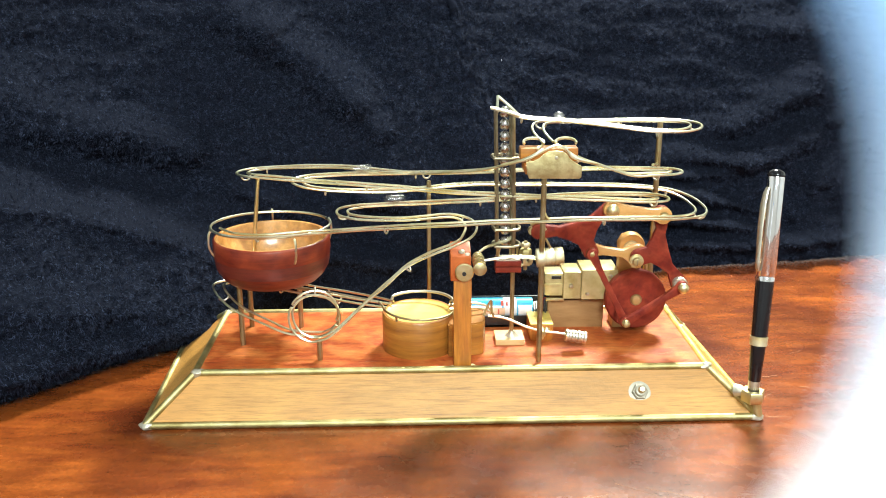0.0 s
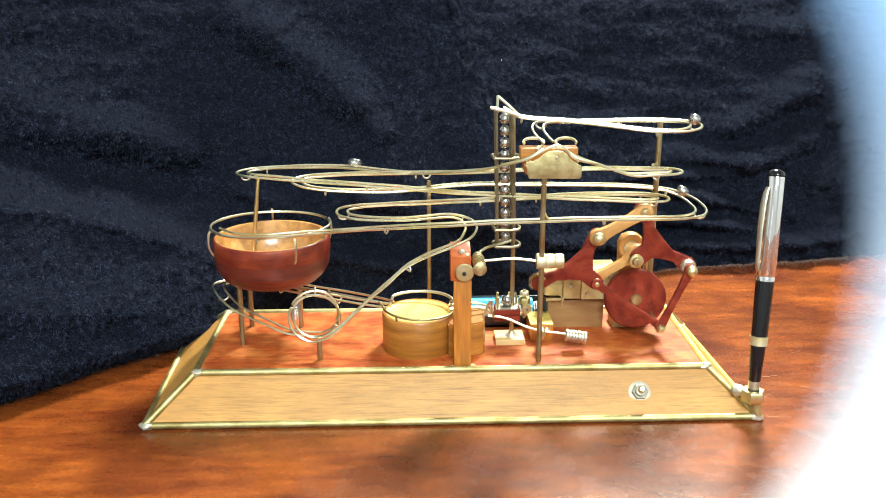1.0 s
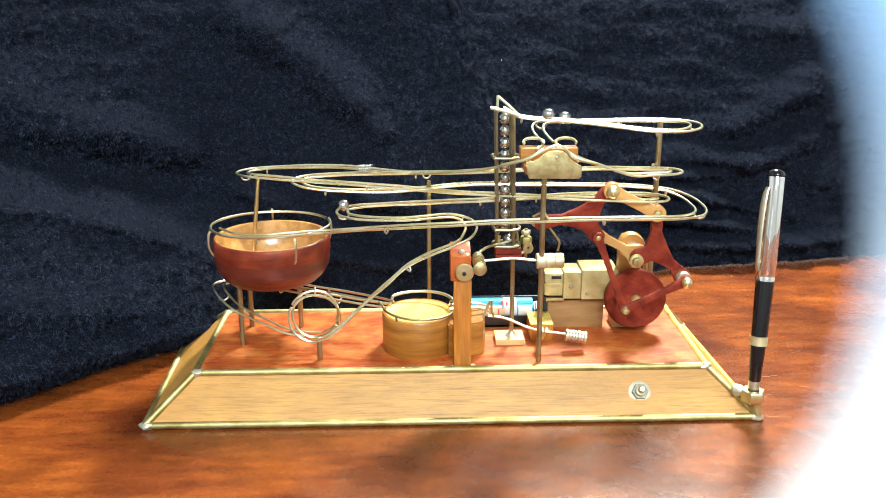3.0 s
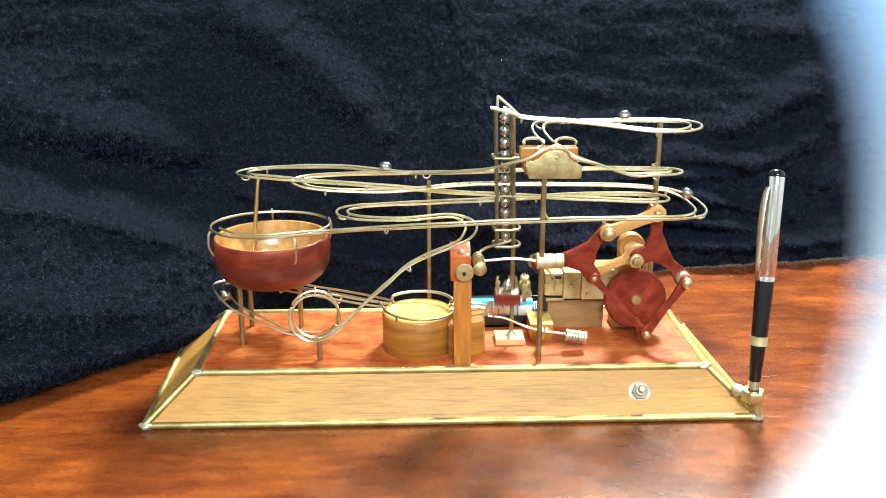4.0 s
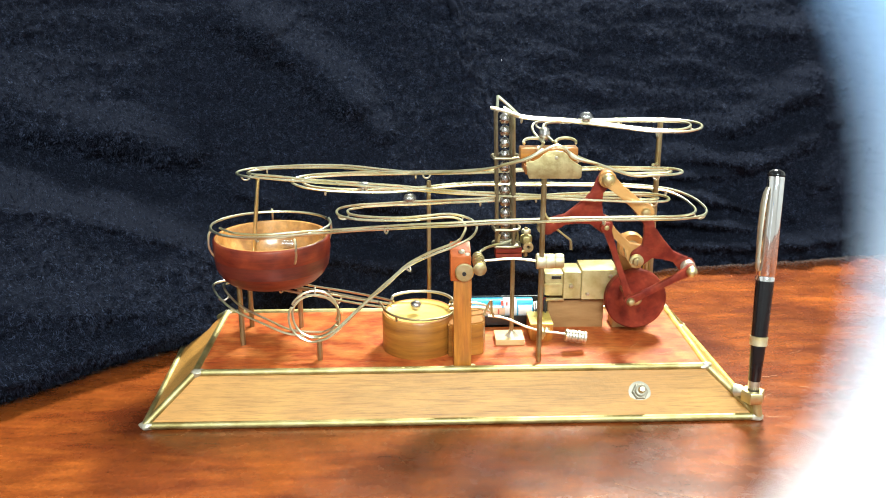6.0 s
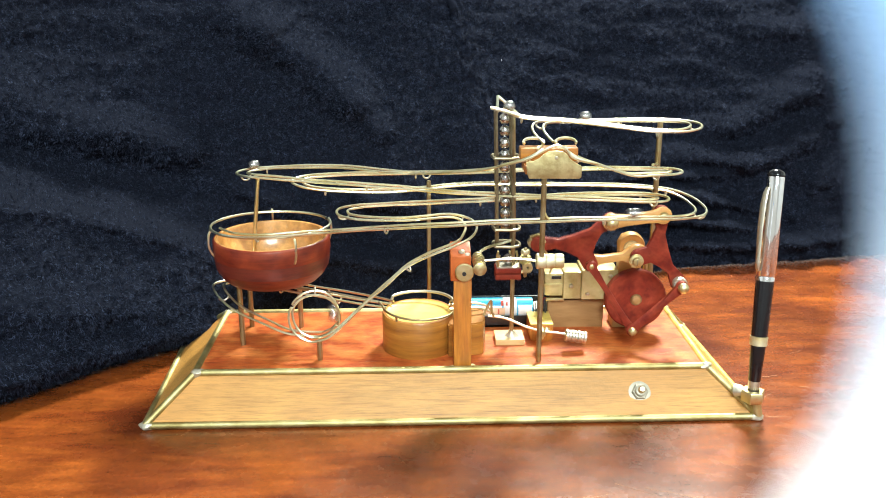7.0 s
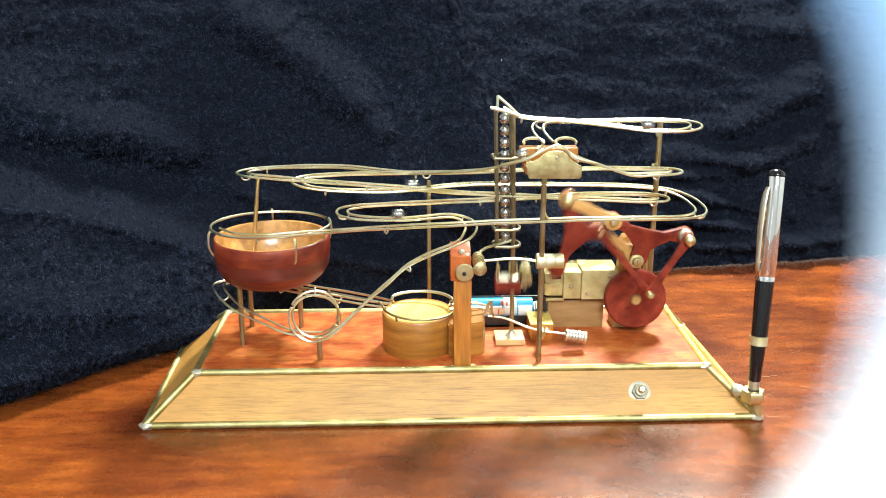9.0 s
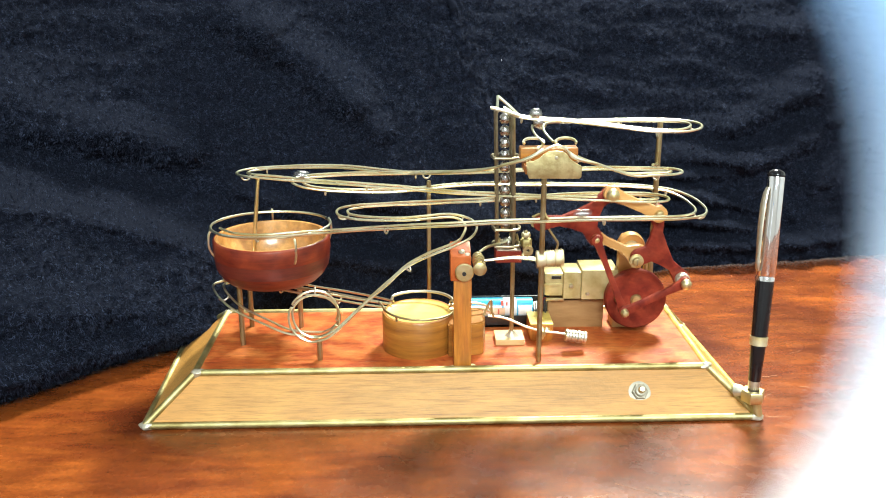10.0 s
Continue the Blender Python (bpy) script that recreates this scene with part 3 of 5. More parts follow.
def run(name, line, label, every=26, start=8, gauge=GAUGE, spread=None, ties=None):
    """A run of track: two wire rails and the small bent ties under them."""
    sd = sides(line)
    ob = new(name)
    ob.parent = machine
    ob["label"] = label
    n = len(line)
    for sign in (-1, 1):
        pts = []
        for i, (p, (s, u)) in enumerate(zip(line, sd)):
            g = gauge * (spread(i / (n - 1)) if spread else 1)
            wob = 0.00035 * noise.noise(p * 45 + Vector((sign * 7, 0, 0)))
            pts.append(p + s * sign * (g + wob) + u * 0.0003 * noise.noise(p * 38 + Vector((0, sign * 5, 0))))
        part("rail", tube(B(), pts, WIRE, 8), RAIL, ob)
    for i in ties or range(start, n - 4, every):
        p, (s, u) = line[i], sd[i]
        g = gauge * (spread(i / (n - 1)) if spread else 1)
        arc = [p + s * (g * math.cos(a)) - u * (0.0004 + 0.0032 * math.sin(a)) for a in np.linspace(0, math.pi, 9)]
        part("tie", tube(B(), arc, 0.0006, 6), SOLDER, ob, "soldered wire tie")
    return ob


run("track", TOP, "looped brass wire top run", spread=lambda f: 1.5 - 0.5 * min(1, f * 9))
LEFT_SEAM = len(LEFT_HIGH) - 1
run("track", LEFT_HIGH[:-1] + LEFT_LOW, "long looped brass wire run with an upright loop at its end",
    ties=list(range(8, LEFT_SEAM - 4, 26)) + [LEFT_SEAM + k for k in (20, 62, 104, 209, 306, 342)])
run("track", spline(RIGHT_RUN_HIGH + RIGHT_RUN_LOW + RIGHT_SPUR, 8), "long looped brass wire run leading to the bowl")
run("track", BOWL_OUT, "short brass wire run from bowl to tray", every=14, start=6)

BOWL_C = Vector((-0.1195, 0.084, 0))


def bowl():
    c = BOWL_C
    out = new("bowl")
    out.parent = machine
    out["label"] = "turned dark red wooden bowl glued up in rings"
    part("base_ring", lathe(B(), [(0.0055, 0.0685), (0.024, 0.0685), (0.0302, 0.0692), (0.0342, 0.0730), (0.0371, 0.0780), (0.0372, 0.0782), (0.02, 0.0782)], 72, c), BOWLWOOD, out, "dark red wooden lower ring")
    part("middle_ring", lathe(B(), [(0.034, 0.0782), (0.0373, 0.0782), (0.0382, 0.0825), (0.0386, 0.0868), (0.034, 0.0868)], 72, c), BOWLDARK, out, "darker maroon middle ring")
    part("rim_ring", lathe(B(), [(0.0345, 0.0868), (0.0387, 0.0868), (0.0390, 0.0905), (0.0388, 0.0975), (0.0383, 0.0984), (0.0374, 0.0988)], 72, c), BOWLWOOD, out, "red wooden rim ring")
    part("lining", lathe(B(), [(0.0374, 0.0988), (0.0366, 0.0990), (0.0354, 0.0986), (0.0350, 0.0975), (0.0342, 0.091), (0.0318, 0.0835), (0.0250, 0.0765), (0.0140, 0.0722), (0.0055, 0.0705), (0.0055, 0.0685)], 72, c),
         BOWLIN, out, "pale polished wood inside")
    for x, y in ((-0.1397, 0.0654), (-0.1394, 0.0987), (-0.1043, 0.0958)):
        part("leg", rod(B(), (x, y, H), (x, y, 0.072), 0.0018), DULL, out, "brass leg rod")
    part("upright", tube(B(), [(-0.1352, 0.0987, 0.0735), (-0.1322, 0.0985, 0.105), (-0.1284, 0.0960, 0.1345)], 0.0013, 10), BRASS, out, "brass upright")
    ring = [(c.x + 0.0394 * math.cos(a), c.y + 0.0386 * math.sin(a), 0.1062 - 0.0016 * math.sin(a)) for a in np.linspace(-0.9, -0.9 - 2 * math.pi * 0.98, 64)]
    part("guard_ring", tube(B(), ring, 0.0009, 8), RAIL, out, "brass wire guard ring")
    for a in (-2.75, -1.05, 0.4, 1.7):
        d = Vector((math.cos(a), math.sin(a), 0))
        hook = [c + d * 0.0400 + Vector((0, 0, 0.1062)), c + d * 0.0415 + Vector((0, 0, 0.103)), c + d * 0.0418 + Vector((0, 0, 0.096)), c + d * 0.0398 + Vector((0, 0, 0.0905)), c + d * 0.0382 + Vector((0, 0, 0.089))]
        part("hook", tube(B(), spline(hook, 5), 0.0008, 8), RAIL, out, "bent brass wire hook")


bowl()
TRAY_C = Vector((-0.0215, 0.060, 0))


def tray():
    c = TRAY_C
    bm = lathe(B(), [(0.0, H), (0.0234, H), (0.0240, H + 0.001), (0.0240, 0.0512), (0.0234, 0.0522), (0.0216, 0.0523)], 72, c)
    out = part("catch_tray", bm, DRUMWOOD, machine, "round brown wooden catch tray")
    part("tray_floor", lathe(B(), [(0.0217, 0.0523), (0.0210, 0.0518), (0.0190, 0.0512), (0.0, 0.0506)], 72, c), DRUMTOP, out, "pale yellow dished top")
    bm = B()
    o = [(-0.0020, 0.0405), (0.0150, 0.0425), (0.0205, 0.0450), (0.0222, 0.0490), (0.0222, 0.0700), (0.0200, 0.0735), (0.0130, 0.0750), (-0.0040, 0.0760)]
    lo = [bm.verts.new((x, y, H)) for x, y in o]
    hi = [bm.verts.new((x, y, 0.0497)) for x, y in o]
    bm.faces.new(lo[::-1]), bm.faces.new(hi)
    for k in range(len(o)):
        bm.faces.new((lo[k], lo[(k + 1) % len(o)], hi[(k + 1) % len(o)], hi[k]))
    bmesh.ops.recalc_face_normals(bm, faces=bm.faces)
    bmesh.ops.bevel(bm, geom=[e for e in bm.edges], offset=0.0008, segments=2, affect="EDGES")
    part("outlet_block", bm, DRUMWOOD, out, "brown wooden outlet block")
    back = [c + Vector((0.0232 * math.cos(a), 0.0226 * math.sin(a), 0.0578 + 0.0006 * math.cos(a))) for a in np.linspace(radians(138), radians(2), 28)]
    back = [c + Vector((-0.0190, 0.0132, 0.0523))] + back
    part("back_guard", tube(B(), back, 0.0010, 8), NICKEL, out, "pale wire guard")
    front = [c + Vector((0.0235 * math.cos(a), 0.0235 * math.sin(a), 0.0566 - 0.0031 * f)) for f, a in zip(np.linspace(0, 1, 30), np.linspace(radians(186), radians(350), 30))]
    front = [c + Vector((-0.0262, 0.0040, 0.0572))] + front
    part("front_guard", tube(B(), front, 0.0008, 8), DULL, out, "dark brass wire guard")
    for a in (232, 20):
        d = Vector((math.cos(radians(a)), math.sin(radians(a)), 0))
        part("pin", tube(B(), [c + d * 0.0228 + Vector((0, 0, 0.050)), c + d * 0.0230 + Vector((0, 0, 0.0560))], 0.0008, 8), DULL, out, "soldered pin")
    for dy in (0.0, 0.0085):
        g = [(-0.001, 0.0535 + dy, 0.0555), (0.008, 0.0575 + dy, 0.0548), (0.018, 0.0600 + dy, 0.0538), (0.026, 0.0620 + dy, 0.0505), (0.0275, 0.0625 + dy, 0.0475)]
        part("outlet_rail", tube(B(), spline(g, 6), 0.0008, 8), RAIL, out, "bent brass outlet rail")
    g = [(0.0215, 0.055, 0.0500), (0.0240, 0.0555, 0.0560), (0.0265, 0.0555, 0.0605), (0.0268, 0.0556, 0.0535), (0.0285, 0.0560, 0.049)]
    part("outlet_hook", tube(B(), spline(g, 5), 0.0008, 8), BRASS, out, "bent brass wire hook")


tray()


def uprights():
    for a, b, r in (((0.0556, 0.0322, H), (0.0556, 0.0322, 0.149), 0.0017), ((-0.0138, 0.095, H), (-0.0136, 0.095, 0.1325), 0.0015),
                    ((0.1426, 0.1, H), (0.1426, 0.1, 0.1712), 0.0019), ((-0.0854, 0.0391, H), (-0.0854, 0.0391, 0.0415), 0.0018)):
        part("upright_rod", rod(B(), a, b, r, 12), DULL, machine, "brass upright rod")
    for a, b in (((0.0556, 0.0322, 0.128), (0.0590, 0.0310, 0.1222)), ((0.1426, 0.1, 0.1235), (0.1426, 0.113, 0.1215)), ((-0.0137, 0.095, 0.128), (-0.0137, 0.098, 0.1295)),
                 ((-0.1284, 0.0960, 0.1345), (-0.1290, 0.0910, 0.1378)), ((0.1426, 0.1, 0.1425), (0.1370, 0.0905, 0.1432))):
        part("bracket", tube(B(), [a, (Vector(a) + Vector(b)) / 2 - Vector((0, 0, 0.001)), b], 0.0010, 8), BRASS, machine, "small soldered brass bracket")


uprights()


def lever_post():
    post = part("lever_post", box(B(), (0.0006, 0.0250, H), (0.0117, 0.0350, 0.0850), 0.0006), POSTWOOD, machine, "square orange-brown wooden post")
    bm = B()
    box(bm, (-0.0015, 0.0245, 0.0852), (0.0112, 0.0400, 0.1010), 0.0007)
    for v in bm.verts:
        if v.co.z > 0.095:
            v.co.z += (v.co.y - 0.0245) * 0.35
    part("head", bm, HEADWOOD, post, "red-orange wooden post head")
    part("disc", lathe(B(), [(0, -0.0012), (0.0052, -0.0012), (0.0058, -0.0006), (0.0058, 0.0009), (0, 0.0009)], 32, (0.0070, 0.0232, 0.0912), "y"), BRASS, post, "brass end disc")
    part("disc_hole", lathe(B(), [(0, -0.0004), (0.0013, -0.0004), (0.0013, 0.0004), (0, 0.0004)], 16, (0.0068, 0.0217, 0.0908), "y"), BLACKP, post, "dark hole")
    part("screw", lathe(B(), [(0, 0.0016), (0.0014, 0.0013), (0.0022, 0.0004), (0.0022, -0.0006)], 16, (0.0055, 0.0290, 0.1026)), NICKEL, post, "screw head")
    part("screw", lathe(B(), [(0, 0.0016), (0.0014, 0.0013), (0.0022, 0.0004), (0.0022, -0.0006)], 16, (0.0090, 0.0275, 0.1010)), SOLDER, post, "screw head")


lever_post()


def stack(bm, c, widths, length, axis):
    """A turned bar of rings along an axis through c."""
    prof, h = [(0, -length / 2)], -length / 2
    step = length / len(widths)
    for w in widths:
        prof += [(w * 0.93, h), (w, h + step * 0.12), (w, h + step * 0.88), (w * 0.93, h + step)]
        h += step
    prof.append((0, length / 2))
    return lathe(bm, prof, 20, c, axis)


def gate_lever():
    """The upper lever; its origin is the axle."""
    ob = new("gate_lever")
    ob.parent = machine
    ob["label"] = "brass wire gate lever with a knurled counterweight"
    ob.matrix_basis = pose(0.0165, 0.034, 0.0945)
    part("axle", stack(B(), (0, 0, 0), [0.0038, 0.0023, 0.0040, 0.0025, 0.0040, 0.0023, 0.0034], 0.022, "y"), BRASS, ob, "turned brass axle")
    part("axle_cap", lathe(B(), [(0, -0.0012), (0.0024, -0.001), (0.0042, -0.0003), (0.0042, 0.001), (0, 0.001)], 24, (0, -0.0116, -0.001), "y"), BRASS, ob)
    part("arm", tube(B(), spline([(0.001, 0.0, 0.0005), (0.010, 0.0, 0.0012), (0.022, 0.0, 0.0018), (0.034, 0.0, 0.0004), (0.038, 0, 0)], 6), 0.0009, 8), RAIL, ob, "brass wire arm")
    part("counterweight", stack(B(), (0.0445, 0, 0), [0.0050, 0.0047, 0.0047], 0.0170, "x"), PALEBRASS, ob, "knurled nickel counterweight")
    part("latch", tube(B(), spline([(0.001, 0.010, 0.003), (0.006, 0.016, 0.0042), (0.013, 0.026, 0.0030), (0.020, 0.0285, 0.0040), (0.024, 0.030, 0.0055), (0.0245, 0.0335, 0.0065)], 6), 0.0009, 8), RAIL, ob, "bent wire latch")
    return ob


GATE = gate_lever()


def feed_lever():
    ob = new("feed_lever")
    ob.parent = machine
    ob["label"] = "brass wire feed lever with a knurled counterweight"
    ob.matrix_basis = pose(0.0597, 0.050, 0.0398)
    part("arm", tube(B(), spline([(-0.0350, 0.008, 0.0090), (-0.024, 0.006, 0.0080), (-0.010, 0.001, 0.0035), (0.0, 0.0, 0.0008), (0.010, 0, -0.0005), (0.0165, 0, -0.0016)], 6), 0.0009, 8), RAIL, ob, "brass wire arm")
    part("hub", lathe(B(), [(0, -0.004), (0.0022, -0.0036), (0.0026, -0.001), (0.0026, 0.004), (0, 0.004)], 20, (0, 0, 0), "y"), BRASS, ob, "brass hub")
    part("counterweight", stack(B(), (0, 0, 0), [0.0042, 0.0039, 0.0042, 0.0039, 0.0042, 0.0039, 0.0042], 0.0140, "x"), NICKEL, ob, "knurled nickel counterweight", pose(0.0226, 0, -0.0032, 0, 9, 0))
    return ob


FEED = feed_lever()


def pivot_block():
    """A round-bottomed wooden block carrying the feed lever's axle; a thin yellow slip paints its lit top."""
    bm = B()
    low = [(0.0543 + 0.0152 * f, 0.0267 + 0.0022 * abs(2 * f - 1) ** 4) for f in np.linspace(0, 1, 13)]
    prism(bm, low + [(0.0695, 0.0387), (0.0543, 0.0387)], 0.0647, 0.0880, 0.0004)
    ob = part("pivot_block", bm, POSTWOOD, machine, "brown wooden pivot block")
    # the lit wooden top, put into colour as a thin yellow slip
    part("lit_top", box(B(), (0.0541, 0.0645, 0.0387), (0.0697, 0.0882, 0.0397), 0.0003), LIT_YELLOW, ob, "thin yellow slip painting the block's lit top")
    part("block_screw", lathe(B(), [(0, -0.0018), (0.0014, -0.0015), (0.0024, -0.0004), (0.0024, 0.0012), (0, 0.0012)], 18, (0.0652, 0.0640, 0.0352), "y"), BRASS, ob, "brass screw head")
    part("axle_pin", rod(B(), (0.0597, 0.0465, 0.0372), (0.0597, 0.0660, 0.0372), 0.0012), BRASS, ob, "brass axle pin")


pivot_block()
part("tower_pad", box(B(), (0.0302, 0.0585, H), (0.0498, 0.0760, 0.0312), 0.0006), PALEWOOD, machine, "pale square wooden pad")
part("solder_fillet", lathe(B(), [(0.0046, 0.0311), (0.0038, 0.0320), (0.0024, 0.0332), (0.0018, 0.0352), (0.0, 0.0352)], 20, (0.0415, 0.066, 0.0)), SOLDER, machine, "pale solder fillet")


def beads():
    """Blobs of solder on the edge rod and of glue at the lever post's foot."""
    for x, y, z, r, mat, lab in ((0.1630, 0.0850, H + 0.0018, 0.0016, SOLDER, "solder blob on an edge rod"),
                                 (0.0124, 0.0262, H + 0.0008, 0.0015, PALEWOOD, "dried bead of glue"), (-0.0004, 0.0256, H + 0.0007, 0.0012, PALEWOOD, "dried bead of glue"), (0.0066, 0.0246, H + 0.0006, 0.0011, PALEWOOD, "dried bead of glue")):
        bm = B()
        bmesh.ops.create_icosphere(bm, subdivisions=2, radius=r)
        for v in bm.verts:
            w = 1 + 0.4 * noise.noise(v.co * 500 + Vector((x, y, z)) * 70)
            v.co = Vector((v.co.x * 1.4 * w + x, v.co.y * w + y, v.co.z * 0.7 * w + z))
        part("bead", bm, mat, machine, lab)


beads()


def tower():
    ob = new("lift_tower")
    ob.parent = machine
    ob["label"] = "upright brass wire cage holding a column of steel balls"
    x0, x1, y = 0.0307, 0.0417, 0.066
    part("guide_rod", tube(B(), [(0.0415, y, 0.0312), (0.0413, y, 0.11), (0.0395, y, 0.1835)], 0.0015, 10), DULL, ob, "brass guide rod")
    for x, z0, z1, dy in ((x0, 0.0955, 0.1870, -0.0035), (x0, 0.0955, 0.1830, 0.0045), (x1 - 0.0012, 0.0955, 0.1825, 0.0045), (x1 - 0.0008, 0.0955, 0.1830, -0.0042)):
        part("cage_wire", tube(B(), [(x, y + dy, z0), (x - 0.0010, y + dy, (z0 + z1) / 2), (x - 0.0022, y + dy, z1)], 0.0010, 8), CAGE, ob, "dark brass cage wire")
    for z in (0.0962, 0.1075, 0.1545):
        k = (z - 0.0962) * -0.022
        rect = [(x0 - 0.0015 + k, y - 0.006, z), (x1 + 0.0020 + k, y - 0.006, z), (x1 + 0.0020 + k, y + 0.006, z), (x0 - 0.0015 + k, y + 0.006, z), (x0 - 0.0015 + k, y - 0.006, z)]
        part("cage_band", tube(B(), spline(rect, 4), 0.0011, 8), CAGE, ob, "dark brass cage band")
    for a, b in (((0.0247, 0.0590, 0.1868), (0.0452, 0.0610, 0.1805)), ((0.0300, 0.0700, 0.1925), (0.0440, 0.0690, 0.1800)), ((0.0290, 0.0625, 0.1835), (0.0300, 0.0700, 0.1925)), ((0.0375, 0.0625, 0.1830), (0.0465, 0.0655, 0.1795))):
        part("funnel_wire", tube(B(), [a, (Vector(a) + Vector(b)) / 2 + Vector((0, 0, 0.0004)), b], 0.0010, 8), RAIL, ob, "bright brass funnel wire")


tower()


def lifter():
    """The sliding lift cup; its origin is the middle of its wooden block."""
    ob = new("lift_cup")
    ob.parent = machine
    ob["label"] = "sliding red wooden lift cup with brass wire prongs"
    for z in (-0.0030, 0.0012):
        part("cup_block", box(B(), (-0.0085, -0.0060, z), (0.0085, 0.0060, z + 0.0036), 0.0005), REDWOOD, ob, "red wooden block")
    part("cup_plate", box(B(), (-0.0078, -0.0055, 0.0049), (0.0078, 0.0055, 0.0058), 0.0003), NICKEL, ob, "thin metal plate")
    for x, y in ((-0.0066, -0.0045), (-0.0066, 0.0045), (0.0066, 0.0045), (0.0020, 0.0050)):
        part("prong", tube(B(), [(x, y, 0.0055), (x * 1.02, y, 0.0105), (x * 0.9, y, 0.0135)], 0.0008, 8), BRASS, ob)
    part("link_eye", lathe(B(), [(0.0012, -0.002), (0.0034, -0.002), (0.0034, 0.002), (0.0012, 0.002)], 20, (0.0130, -0.001, 0.0040), "y"), BRASS, ob, "brass link eye")
    part("link_pin", rod(B(), (0.0118, 0.0015, -0.0035), (0.0118, 0.0015, 0.0165), 0.0013), DULL, ob, "upright brass pin")
    part("nut", lathe(B(), [(0.0010, 0.0060), (0.0036, 0.0060), (0.0041, 0.0067), (0.0041, 0.0103), (0.0036, 0.0110), (0.0010, 0.0110)], 6, (0.0118, 0.0015, 0.0)), OLIVE, ob, "hexagon brass nut")
    part("nut", lathe(B(), [(0.0010, 0.0125), (0.0027, 0.0125), (0.0031, 0.0130), (0.0031, 0.0148), (0.0027, 0.0153), (0.0010, 0.0153)], 6, (0.0118, 0.0015, 0.0)), PALEBRASS, ob, "small pale nut")
    part("link_arm", tube(B(), [(0.0085, -0.001, 0.0005), (0.0110, -0.001, 0.0015), (0.0130, -0.001, 0.0030)], 0.0012, 8), BRASS, ob)
    return ob


LIFT = lifter()


def diverter():
    ob = new("diverter")
    ob.parent = machine
    ob["label"] = "switch block of orange wood behind an arched brass plate"
    o = [(0.0462, 0.1482), (0.0765, 0.1480), (0.0778, 0.1490), (0.0779, 0.1556), (0.0731, 0.1582), (0.0706, 0.1602), (0.0688, 0.1628), (0.0660, 0.1647), (0.0620, 0.1652),
         (0.0578, 0.1650), (0.0548, 0.1632), (0.0523, 0.1609), (0.0486, 0.1590), (0.0441, 0.1584), (0.0449, 0.1510)]
    part("front_plate", prism(B(), o, 0.0296, 0.0312, 0.0003), PLATE, ob, "arched pale brass front plate")
    part("rivet", lathe(B(), [(0, -0.0008), (0.0009, -0.0005), (0.0011, 0.0004)], 14, (0.0622, 0.0294, 0.1612), "y"), SOLDER, ob)
    part("back_block", box(B(), (0.0420, 0.0420, 0.1560), (0.0775, 0.0520, 0.1645), 0.0007), DRUMWOOD, ob, "orange-brown wooden back block")
    part("floor_plate", box(B(), (0.0440, 0.0314, 0.1505), (0.0770, 0.0525, 0.1556), 0.0005), POSTWOOD, ob, "orange wooden floor piece")
    arch = [(0.0300, 0.0330, 0.1560), (0.0419, 0.0300, 0.1594), (0.0502, 0.0290, 0.1632), (0.0575, 0.0286, 0.1674), (0.0626, 0.0285, 0.1686), (0.0681, 0.0286, 0.1657), (0.0717, 0.0290, 0.1617), (0.0783, 0.0300, 0.1589), (0.0880, 0.0330, 0.1562)]
    part("arch_wire", tube(B(), spline(arch, 6), 0.0009, 8), RAIL, ob, "arched brass wire")
    for cx in (0.0505, 0.0705):
        ring = [(cx + 0.0062 * math.cos(a), 0.047 + 0.0045 * math.sin(a), 0.1672 + 0.0018 * math.sin(a)) for a in np.linspace(-0.3, math.pi + 0.3, 18)]
        part("stop_wire", tube(B(), ring, 0.0009, 8), RAIL, ob, "bent wire stop")
    for s in (-1, 1):
        g = [(0.0600 + s * 0.0035, 0.049, 0.168), (0.0605 + s * 0.0045, 0.047, 0.1655), (0.0610 + s * 0.009, 0.040, 0.1640)]
        part("guide_wire", tube(B(), spline(g, 5), 0.0008, 8), RAIL, ob)


diverter()


